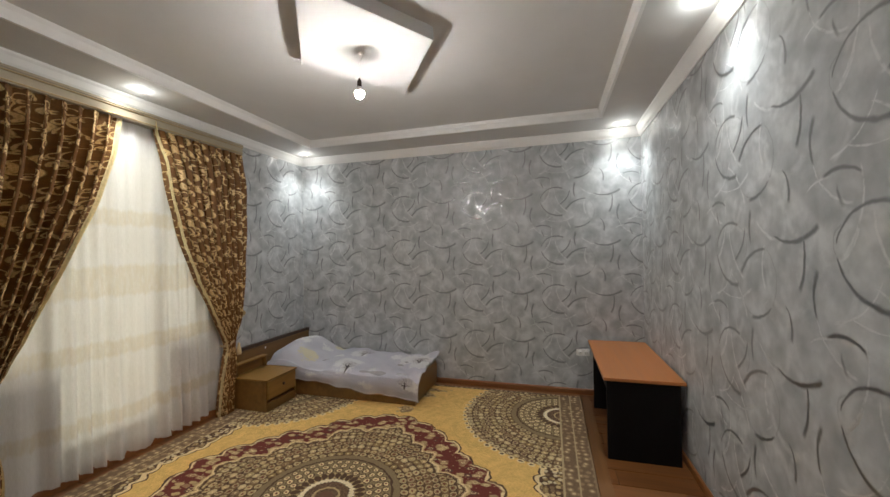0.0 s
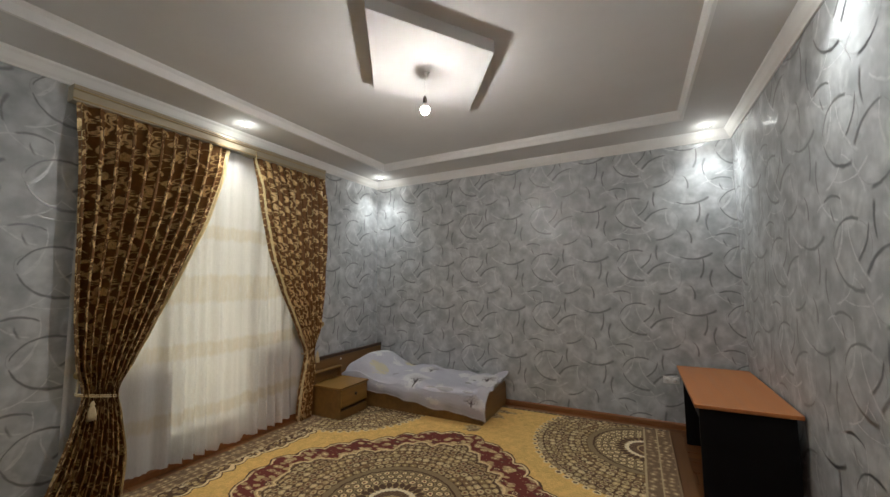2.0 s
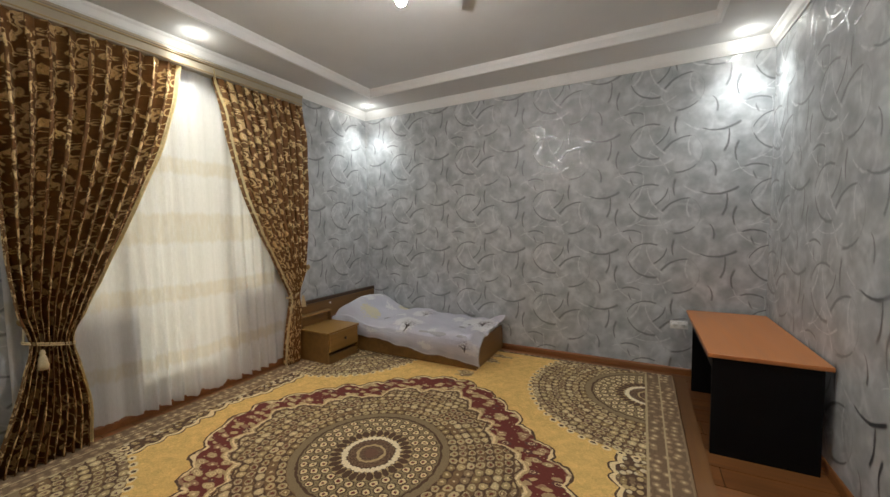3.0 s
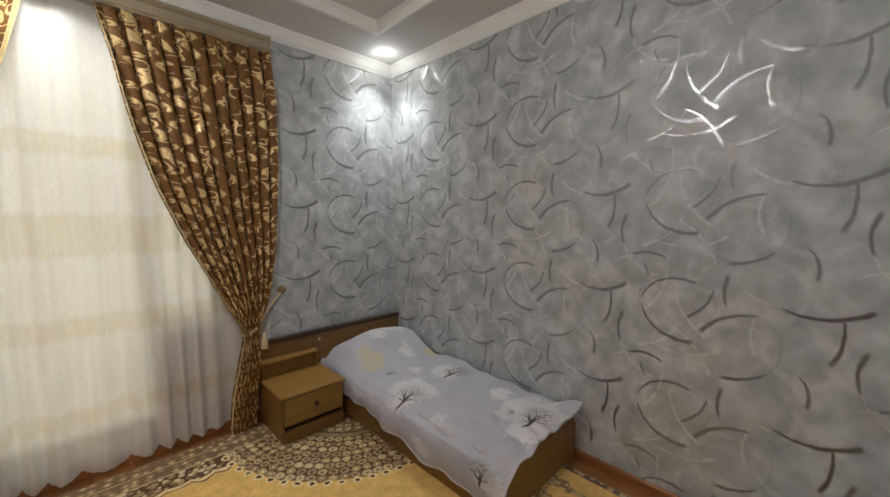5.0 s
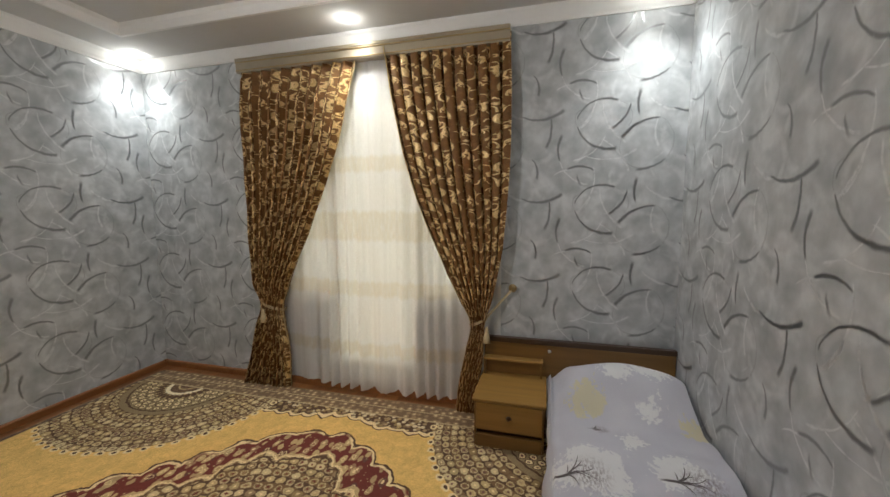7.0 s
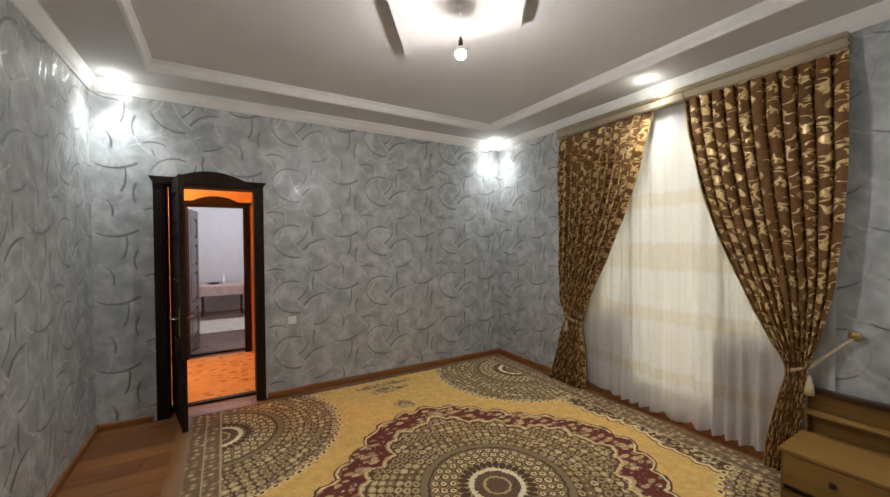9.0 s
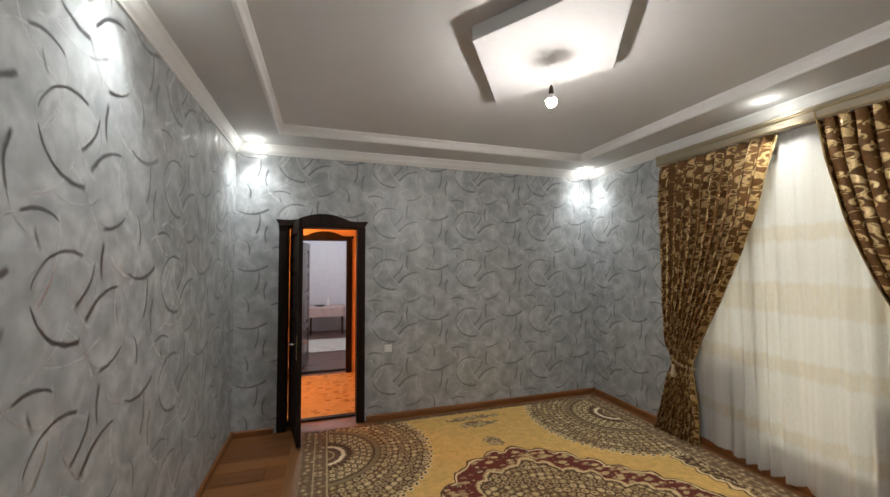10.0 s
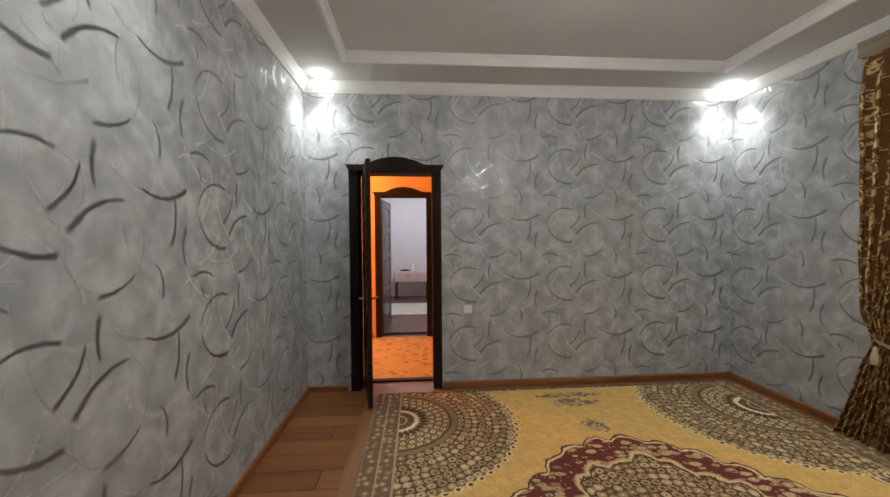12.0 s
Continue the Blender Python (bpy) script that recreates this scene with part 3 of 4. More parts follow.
# ---- mesh helpers ----
def add_box(bm, a, b, bevel=0.0):
    """A box between two corners, its edges bevelled."""
    a, b = Vector(a), Vector(b)
    made = bmesh.ops.create_cube(bm, size=1.0, matrix=Matrix.Translation((a + b) / 2) @ Matrix.Diagonal((*(b - a), 1)))
    if bevel:
        edges = {e for v in made["verts"] for e in v.link_edges}
        bmesh.ops.bevel(bm, geom=list(edges), offset=bevel, segments=2, affect="EDGES", profile=0.5)
    return bm


def box(a, b, bevel=0.0):
    return add_box(bmesh.new(), a, b, bevel)


def add_lathe(bm, profile, centre, steps=20, axis="z"):
    """A solid of revolution: profile of (radius, height)."""
    rings = []
    for r, h in profile:
        ring = []
        for i in range(steps):
            a = 2 * math.pi * i / steps
            p = Vector((r * math.cos(a), r * math.sin(a), h))
            if axis == "x":
                p = Vector((p.z, p.x, p.y))
            elif axis == "y":
                p = Vector((p.x, p.z, p.y))
            ring.append(bm.verts.new(Vector(centre) + p))
        rings.append(ring)
    for q, s in zip(rings, rings[1:]):
        for i in range(steps):
            bm.faces.new((q[i], q[(i + 1) % steps], s[(i + 1) % steps], s[i]))
    bm.faces.new(rings[0][::-1])
    bm.faces.new(rings[-1])
    bmesh.ops.recalc_face_normals(bm, faces=bm.faces[:])
    return bm


def lathe(profile, centre, steps=20, axis="z"):
    return add_lathe(bmesh.new(), profile, centre, steps, axis)


def add_tube(bm, points, radius, sides=8):
    rings = []
    n = len(points)
    for i, p in enumerate(points):
        p = Vector(p)
        way = (Vector(points[min(i + 1, n - 1)]) - Vector(points[max(i - 1, 0)])).normalized()
        q = way.to_track_quat("Z", "Y")
        rings.append([bm.verts.new(p + q @ Vector((radius * math.cos(a), radius * math.sin(a), 0))) for a in (2 * math.pi * j / sides for j in range(sides))])
    for a, b in zip(rings, rings[1:]):
        for j in range(sides):
            bm.faces.new((a[j], a[(j + 1) % sides], b[(j + 1) % sides], b[j]))
    bm.faces.new(rings[0][::-1])
    bm.faces.new(rings[-1])
    return bm


def tube(points, radius, sides=8):
    return add_tube(bmesh.new(), points, radius, sides)


def sheet(f, nu, nv, thick=0.0, uvf=None):
    """A cloth: f(s, t) gives the point for s and t in 0..1, uvf its cloth coordinates."""
    bm = bmesh.new()
    lay = bm.loops.layers.uv.new("UVMap")
    grid = [[bm.verts.new(f(i / nu, j / nv)) for j in range(nv + 1)] for i in range(nu + 1)]
    for i in range(nu):
        for j in range(nv):
            cs = ((i, j), (i + 1, j), (i + 1, j + 1), (i, j + 1))
            face = bm.faces.new([grid[a][b] for a, b in cs])
            face.smooth = True
            if uvf:
                for loop, (a, b) in zip(face.loops, cs):
                    loop[lay].uv = uvf(a / nu, b / nv)
    if thick:
        bmesh.ops.solidify(bm, geom=bm.faces[:], thickness=thick)
        for face in bm.faces:
            face.smooth = True
    return bm


def smooth(bm):
    for f in bm.faces:
        f.smooth = True
    return bm


def link(name, bm, material):
    me = bpy.data.meshes.new(name)
    bm.to_mesh(me)
    bm.free()
    me.materials.append(material)
    return new(name, me)


def part(name, bm, material, parent, label=""):
    ob = link(name, bm, material)
    ob.parent = parent
    return tagged(ob, label) if label else ob


def thing(name, label, category, at=(0, 0, 0), group=""):
    ob = new(name)
    ob.location = at
    ob.empty_display_size = 0.1
    return tagged(ob, label, category, group)


def structure(name, bm, material, label=""):
    return tagged(link(name, bm, material), label, name.split("_")[0], kind="structure")


def wall_uv(bm, along, at, rise, size=1.0):
    """Paper coordinates: along the wall in the direction given, counted from a corner of the paper's repeat."""
    lay = bm.loops.layers.uv.new("UVMap")
    for f in bm.faces:
        for loop in f.loops:
            c = loop.vert.co
            loop[lay].uv = ((c.x * along[0] + c.y * along[1] - at) / size, (c.z - rise) / size)
    return bm


# ---- structure ----
T = 0.25
TOP = 3.30
# window wall, with its opening
WY0, WY1, WZ0, WZ1 = 1.55, 3.15, 0.80, 2.62
BY0, BY1 = 1.94, 2.75      # the glazed door between the two sills
bm = bmesh.new()
add_box(bm, (-0.35, -T, 0), (0, WY0, TOP))
add_box(bm, (-0.35, WY1, 0), (0, D + T, TOP))
add_box(bm, (-0.35, WY0, 0), (0, BY0, WZ0))
add_box(bm, (-0.35, BY1, 0), (0, WY1, WZ0))
add_box(bm, (-0.35, BY0, 0), (0, BY1, 0.12))
add_box(bm, (-0.35, WY0, WZ1), (0, WY1, TOP))
structure("wall_west", wall_uv(bm, (0, 1), 3.896, 1.713, 1.037), WALLPAPER, "grey wallpapered wall with curved brush strokes and a window and glazed door")
structure("wall_north", wall_uv(box((0, D, 0), (W, D + T, TOP)), (1, 0), 2.246, 1.199), WALLPAPER, "grey wallpapered wall with curved metallic brush strokes")
structure("wall_east", wall_uv(box((W, -T, 0), (W + T, D + T, TOP)), (0, -1), -1.852, 1.737, 1.037), WALLPAPER, "grey wallpapered wall with curved metallic brush strokes")
DX0, DX1, DZ = 3.10, 3.91, 2.18
bm = bmesh.new()
add_box(bm, (0, -T, 0), (DX0, 0, TOP))
add_box(bm, (DX1, -T, 0), (W, 0, TOP))
add_box(bm, (DX0, -T, DZ), (DX1, 0, TOP))
structure("wall_south", wall_uv(bm, (-1, 0), -1.072, 1.147, 1.039), WALLPAPER, "grey wallpapered wall with a doorway to the hall")

# ceiling: high middle, lower margin all round
SW, SE, SS, SN = 0.475, 0.46, 0.44, 0.485
bm = bmesh.new()
add_box(bm, (0, 0, Z_CEIL), (W, D, TOP))
add_box(bm, (0, 0, Z_SOFFIT), (SW, D, Z_CEIL))
add_box(bm, (W - SE, 0, Z_SOFFIT), (W, D, Z_CEIL))
add_box(bm, (SW, 0, Z_SOFFIT), (W - SE, SS, Z_CEIL))
add_box(bm, (SW, D - SN, Z_SOFFIT), (W - SE, D, Z_CEIL))
structure("ceiling", bm, PLASTER, "white painted ceiling with a lower margin all round")


def frame_run(profile, x0, y0, x1, y1):
    """A moulding round the inside of a rectangle; profile of (distance from the wall, height)."""
    bm = bmesh.new()
    loops = [[bm.verts.new(p) for p in ((x0 + d, y0 + d, h), (x1 - d, y0 + d, h), (x1 - d, y1 - d, h), (x0 + d, y1 - d, h))] for d, h in profile]
    for a, b in zip(loops, loops[1:] + loops[:1]):
        for i in range(4):
            bm.faces.new((a[i], a[(i + 1) % 4], b[(i + 1) % 4], b[i]))
    bmesh.ops.recalc_face_normals(bm, faces=bm.faces[:])
    return bm


structure("trim_cornice", frame_run([(0.0, Z_CORNICE), (0.012, Z_CORNICE), (0.016, Z_CORNICE + 0.012), (0.03, Z_CORNICE + 0.03), (0.048, Z_CORNICE + 0.07), (0.06, Z_CORNICE + 0.086), (0.064, Z_SOFFIT + 0.01), (0.0, Z_SOFFIT + 0.01)], 0, 0, W, D), TRIM_WHITE, "white plaster cornice")
structure("trim_step", frame_run([(-0.01, Z_SOFFIT - 0.006), (0.012, Z_SOFFIT - 0.006), (0.016, Z_SOFFIT + 0.01), (0.016, Z_CEIL - 0.03), (0.03, Z_CEIL - 0.008), (0.032, Z_CEIL + 0.01), (-0.01, Z_CEIL + 0.01)], SW, SS, W - SE, D - SN), TRIM_WHITE, "white moulding along the ceiling step")

# lozenge panel under the ceiling
bm = bmesh.new()
cx, cy, hx, hy = 2.21, 2.37, 0.49, 0.715
low = [bm.verts.new((cx + a * hx, cy + b * hy, Z_SOFFIT)) for a, b in ((1, 0), (0, 1), (-1, 0), (0, -1))]
high = [bm.verts.new((v.co.x, v.co.y, Z_CEIL + 0.01)) for v in low]
bm.faces.new(low)
bm.faces.new(high[::-1])
for i in range(4):
    bm.faces.new((low[i], low[(i + 1) % 4], high[(i + 1) % 4], high[i]))
bmesh.ops.recalc_face_normals(bm, faces=bm.faces[:])
bmesh.ops.bevel(bm, geom=bm.edges[:], offset=0.003, segments=1, affect="EDGES")
structure("ceiling_panel", bm, PLASTER, "white lozenge-shaped plaster box under the ceiling")

# skirting
def skirting(name, a, b, normal):
    ax, ay = a
    bx, by = b
    n, t = Vector((*normal, 0)), 0.016
    bm = bmesh.new()
    rows = []
    for d, h in ((0, 0), (t, 0), (t, 0.045), (t * 0.75, 0.055), (t * 0.3, 0.062), (0, 0.062)):
        rows.append([bm.verts.new(Vector((px, py, h)) + n * d) for px, py in (a, b)])
    for p, q in zip(rows, rows[1:] + rows[:1]):
        bm.faces.new((p[0], p[1], q[1], q[0]))
    bm.faces.new([r[0] for r in rows])
    bm.faces.new([r[1] for r in rows][::-1])
    bmesh.ops.recalc_face_normals(bm, faces=bm.faces[:])
    structure(name, bm, BASEBOARD, "orange-brown wooden skirting board")


def skirting_caps(name, places):
    """Plastic joint pieces over the seams of the skirting."""
    caps = None
    for x, y, dx, dy in places:
        bm = box((x - dx, y - dy, 0.0), (x + dx, y + dy, 0.068), 0.003)
        if caps is None:
            caps = structure(name, bm, BASEBOARD, "small plastic joint pieces on the skirting")
        else:
            part("joint", bm, BASEBOARD, caps)


skirting_caps("trim_joints", [(0.013, 0.013, 0.012, 0.012), (W - 0.013, 0.013, 0.012, 0.012), (0.013, D - 0.013, 0.012, 0.012), (2.62, 0.012, 0.014, 0.011)])
skirting("baseboard_west", (0, 0), (0, D), (1, 0))
skirting("baseboard_north", (0.016, D), (W - 0.016, D), (0, -1))
skirting("baseboard_east", (W, 0), (W, D), (-1, 0))
skirting("baseboard_south", (0.016, 0), (3.04, 0), (0, 1))
skirting("baseboard_corner", (3.98, 0), (W - 0.016, 0), (0, 1))

# ---- door and hall ----
def arch_head(x0, x1, y0, y1, z0, z1, rise):
    """The crown of a door casing: a board with a bowed top and flared ends."""
    bm = bmesh.new()
    n = 24
    front, back = [], []
    for i in range(n + 1):
        s = i / n
        x = x0 + (x1 - x0) * s
        bow = max(0.0, 1 - ((s - 0.5) / 0.30) ** 2)
        front.append((bm.verts.new((x, y1, z1 + rise * bow)), bm.verts.new((x + (0.035 if i == 0 else -0.035 if i == n else 0), y1, z0))))
        back.append((bm.verts.new((x, y0, z1 + rise * bow)), bm.verts.new((x + (0.035 if i == 0 else -0.035 if i == n else 0), y0, z0))))
    for i in range(n):
        bm.faces.new((front[i][0], front[i + 1][0], front[i + 1][1], front[i][1]))
        bm.faces.new((back[i][1], back[i + 1][1], back[i + 1][0], back[i][0]))
        bm.faces.new((front[i][0], back[i][0], back[i + 1][0], front[i + 1][0]))
        bm.faces.new((front[i][1], front[i + 1][1], back[i + 1][1], back[i][1]))
    for i in (0, n):
        bm.faces.new((front[i][0], front[i][1], back[i][1], back[i][0]))
    bmesh.ops.recalc_face_normals(bm, faces=bm.faces[:])
    return bm


def casing(name, x0, x1, top, y, depth, label):
    """Casing on the room side of a doorway whose clear opening is x0..x1, top high; the lining goes back by depth."""
    door = structure(name, box((x0 - 0.035, y - depth, 0), (x0, y - 0.002, top + 0.035)), DARKWOOD, label)
    part("jamb", box((x1, y - depth, 0), (x1 + 0.035, y - 0.002, top + 0.035)), DARKWOOD, door)
    part("head_jamb", box((x0, y - depth, top), (x1, y - 0.002, top + 0.035)), DARKWOOD, door)
    for a, b in ((x0 - 0.085, x0 + 0.004), (x1 - 0.004, x1 + 0.085)):
        bm = box((a, y, 0), (b, y + 0.018, top + 0.01), 0.004)
        add_box(bm, (a + 0.018, y + 0.016, 0.12), (b - 0.018, y + 0.024, top - 0.06), 0.003)
        part("side_casing", bm, DARKWOOD, door)
    part("crown", arch_head(x0 - 0.115, x1 + 0.115, y, y + 0.03, top + 0.01, top + 0.07, 0.075), DARKWOOD, door)
    part("threshold", box((x0, y - depth, 0), (x1, y - depth + 0.07, 0.022), 0.005), DARKWOOD, door)
    return door


casing("door_1", 3.142, 3.868, 2.146, 0.0, T, "dark wooden door frame with a bowed crown")


def panelled_leaf(door, width, height, material, thick=0.04):
    """A door leaf in its own axes: hinge at the origin, width along x, thickness along y."""
    bm = bmesh.new()
    st = 0.11
    for a, b in (((0, 0, 0.0), (st, thick, height)), ((width - st, 0, 0.0), (width, thick, height))):
        add_box(bm, a, b, 0.003)
    rails = (0.0, 0.62, 1.16, height - 0.52, height - 0.13)
    for z in rails:
        add_box(bm, (st, 0, z), (width - st, thick, z + (0.18 if z == 0 else 0.13 if z > height - 0.2 else 0.1)), 0.003)
    part("leaf_frame", bm, material, door)
    for z0, z1 in ((0.18, 0.62), (0.72, 1.16), (1.26, height - 0.52), (height - 0.42, height - 0.13)):
        bm = box((st, 0.012, z0), (width - st, thick - 0.012, z1))
        add_box(bm, (st + 0.04, 0.003, z0 + 0.04), (width - st - 0.04, thick - 0.003, z1 - 0.04), 0.006)
        part("door_panel", bm, material, door)


leaf = thing("door_leaf", "dark glossy panelled wooden door standing open", "door")
panelled_leaf(leaf, 0.715, 2.155, DARKWOOD)
for side in (-1, 1):
    y0 = -0.004 if side < 0 else 0.044
    plate = part("lock_plate", box((0.635, min(y0, y0 - side * 0.006), 0.80), (0.672, max(y0, y0 - side * 0.006), 1.03), 0.002), BRASS, leaf, "worn brass lock plate")
    pts = [(0.654, y0, 0.95), (0.654, y0 + side * 0.045, 0.95), (0.64, y0 + side * 0.052, 0.95), (0.54, y0 + side * 0.052, 0.945)]
    part("handle", smooth(tube(pts, 0.009)), CHROME, leaf, "nickel lever handle")
ang = math.degrees(math.atan2(0.456 + 0.235, 3.728 - 3.862))
leaf.matrix_world = pose(3.864, -0.235, 0.025, 0, 0, ang)

# hall behind the door, and the room beyond it
HY = -2.0
structure("floor_hall", box((1.4, HY, -0.05), (5.6, -T, 0.0)), HALLCARPET, "orange patterned hall carpet")
bm = bmesh.new()
add_box(bm, (1.4, HY - 0.2, 0), (3.11, HY, 2.8))
add_box(bm, (3.89, HY - 0.2, 0), (5.6, HY, 2.8))
add_box(bm, (3.11, HY - 0.2, 2.165), (3.89, HY, 2.8))
structure("wall_hall", bm, HALLWALL, "peach painted hall wall in warm light")
bm = bmesh.new()
add_box(bm, (1.2, HY - 0.2, 0), (1.4, -T, 2.8))
add_box(bm, (5.6, HY - 0.2, 0), (5.8, -T, 2.8))
add_box(bm, (1.4, -T - 0.012, 0), (DX0 - 0.1, -T - 0.002, 2.8))
add_box(bm, (DX1 + 0.1, -T - 0.012, 0), (5.6, -T - 0.002, 2.8))
add_box(bm, (DX0 - 0.1, -T - 0.012, 2.3), (DX1 + 0.1, -T - 0.002, 2.8))
structure("wall_hall_side", bm, HALLWALL, "peach painted hall side walls")
structure("ceiling_hall", box((1.2, HY - 0.2, 2.8), (5.8, -T, 2.9)), PLASTER, "white hall ceiling")
structure("baseboard_hall", box((3.97, HY, 0), (5.6, HY + 0.015, 0.06), 0.003), BASEBOARD, "brown hall skirting board")
casing("door_2", 3.155, 3.848, 2.129, HY, 0.2, "dark brown wooden door frame with a bowed crown")
structure("floor_far", box((1.6, -6.4, -0.05), (5.6, HY, 0.0)), FARFLOOR, "brown laminate floor of the far room")
bm = bmesh.new()
add_box(bm, (1.6, -6.3, 0), (5.6, -6.1, 2.8))
add_box(bm, (1.4, -6.3, 0), (1.6, HY - 0.2, 2.8))
add_box(bm, (5.6, -6.3, 0), (5.8, HY - 0.2, 2.8))
structure("wall_far", bm, FARWALL, "pale lilac walls of the far room")
structure("ceiling_far", box((1.4, -6.3, 2.8), (5.8, HY - 0.2, 2.9)), PLASTER, "white far room ceiling")
far_leaf = thing("door_leaf", "dark brown glossy panelled door standing open in the far room", "door")
panelled_leaf(far_leaf, 0.68, 2.09, FARDOOR)
far_leaf.matrix_world = pose(3.838, HY - 0.2, 0.02, 0, 0, -97)
rug2 = tagged(link("pale_rug", box((2.6, -4.9, 0.0), (4.4, -3.6, 0.012), 0.004), PALERUG), "pale grey rug on the far room floor", "rug")
table2 = thing("side_table", "low table under a pale pink cloth", "table", (3.45, -5.7, 0))
part("tabletop", box((-0.42, -0.25, 0.66), (0.42, 0.25, 0.69), 0.004), WALNUT, table2)
for sx in (-0.38, 0.38):
    for sy in (-0.21, 0.21):
        part("leg", box((sx - 0.02, sy - 0.02, 0), (sx + 0.02, sy + 0.02, 0.66), 0.003), WALNUT, table2)


def cloth_point(s, t):
    a = s * 2 * math.pi
    c, n = math.cos(a), math.sin(a)
    k = min(0.44 / max(abs(c), 1e-6), 0.27 / max(abs(n), 1e-6))
    flare = 1 + 0.05 * max(0, t - 0.5) * math.sin(9 * a)
    r = k * min(1, t * 2) * flare
    return Vector((3.45 + c * r, -5.7 + n * r, 0.696 - max(0, t - 0.5) * 0.5))


tagged(link("tablecloth", sheet(cloth_point, 72, 10), PINKCLOTH), "pale pink cloth hanging over the low table", "tablecloth")
tagged(link("bottle", smooth(lathe([(0.03, 0.7), (0.032, 0.72), (0.032, 0.82), (0.012, 0.86), (0.012, 0.9)], (3.42, -5.65, 0), 14)), PLASTIC), "small white bottle on the pink cloth", "bottle")
tagged(link("tray", smooth(lathe([(0.10, 0.7), (0.13, 0.725), (0.125, 0.725), (0.095, 0.705)], (3.62, -5.62, 0), 20)), SLOT), "dark round tray on the pink cloth", "tray")

# ---- window ----
win = structure("window_1", box((-0.22, WY0, WZ0), (-0.15, WY0 + 0.06, WZ1), 0.004), PVC, "white plastic window behind the tulle")
part("window_frame", box((-0.22, WY1 - 0.06, WZ0), (-0.15, WY1, WZ1), 0.004), PVC, win)
part("window_frame", box((-0.22, WY0 + 0.06, WZ1 - 0.06), (-0.15, WY1 - 0.06, WZ1), 0.004), PVC, win)
for y0, y1 in ((WY0 + 0.06, BY0), (BY1, WY1 - 0.06)):
    part("window_frame", box((-0.22, y0, WZ0), (-0.15, y1, WZ0 + 0.06), 0.004), PVC, win)
    part("window_sill", box((-0.15, y0 - 0.04 if y0 < 2 else y0, WZ0 - 0.03), (0.003, y1 if y1 < 2.5 else y1 + 0.04, WZ0 + 0.002), 0.004), PVC, win)
    pane = part("pane", box((-0.192, y0, WZ0 + 0.06), (-0.184, y1 - 0.03 if y1 < 2.5 else y1, WZ1 - 0.06)), GLASS, win)
    pane.visible_shadow = False
for y0 in (BY0 - 0.03, BY1 - 0.03):
    part("mullion", box((-0.22, y0, 0.12), (-0.15, y0 + 0.06, WZ1 - 0.06), 0.004), PVC, win)
part("door_rail", box((-0.22, BY0 + 0.03, 0.12), (-0.15, BY1 - 0.03, 0.21), 0.004), PVC, win)
pane = part("pane", box((-0.192, BY0 + 0.03, 0.21), (-0.184, BY1 - 0.03, WZ1 - 0.06)), GLASS, win)
pane.visible_shadow = False
bm = bmesh.new()
for y0, y1, z0, z1 in ((WY0, WY0 + 0.01, WZ0, WZ1), (WY1 - 0.01, WY1, WZ0, WZ1), (WY0 + 0.01, WY1 - 0.01, WZ1 - 0.01, WZ1)):
    add_box(bm, (-0.148, y0, z0 + 0.002), (0.002, y1, z1))
part("reveal", bm, TRIM_WHITE, win)
# added blind: its cloth diffuses the dusk lamp so the opening glows evenly
blind = thing("roller_blind", "added cream blind that spreads the dusk across window and glazed door", "blind")
for y0, y1 in ((WY0 + 0.014, BY0 - 0.004), (BY1 + 0.004, WY1 - 0.014)):
    part("cloth", box((-0.140, y0, WZ0 + 0.02), (-0.136, y1, WZ1 - 0.05)), BLIND, blind)
    part("bottom_bar", box((-0.143, y0, WZ0 + 0.006), (-0.130, y1, WZ0 + 0.024), 0.003), PVC, blind)
part("door_cloth", box((-0.140, BY0 + 0.004, 0.15), (-0.136, BY1 - 0.004, WZ1 - 0.05)), BLIND, blind)
part("roller", smooth(lathe([(0.02, WY0 + 0.014), (0.02, WY1 - 0.014)], (-0.125, 0, WZ1 - 0.04), 14, "y")), PVC, blind)

# ---- rug and floor strip ----
bm = box((-1.78, -2.215, 0), (1.78, 2.215, 0.012), 0.004)
rug = tagged(link("patterned_rug", bm, RUG), "large patterned rug with a round centre on gold, red and olive", "rug")
rug.location = (1.90, 2.335, 0.004)
tagged(link("floor_strip", box((3.685, 0.13, 0.0), (3.78, 4.56, 0.006), 0.002), UNDERLAY), "tan wooden strip along the rug's edge", "strip")

# ---- curtains ----
def ease(t):
    return t * t * (3 - 2 * t)


def interp(t, stops):
    """Smooth curve through (height, value) stops in descending height."""
    for (a, va), (b, vb) in zip(stops, stops[1:]):
        if t >= b:
            f = (a - t) / (a - b)
            return va + (vb - va) * ease(f) if len(stops) == 2 else va + (vb - va) * f
    return stops[-1][1]


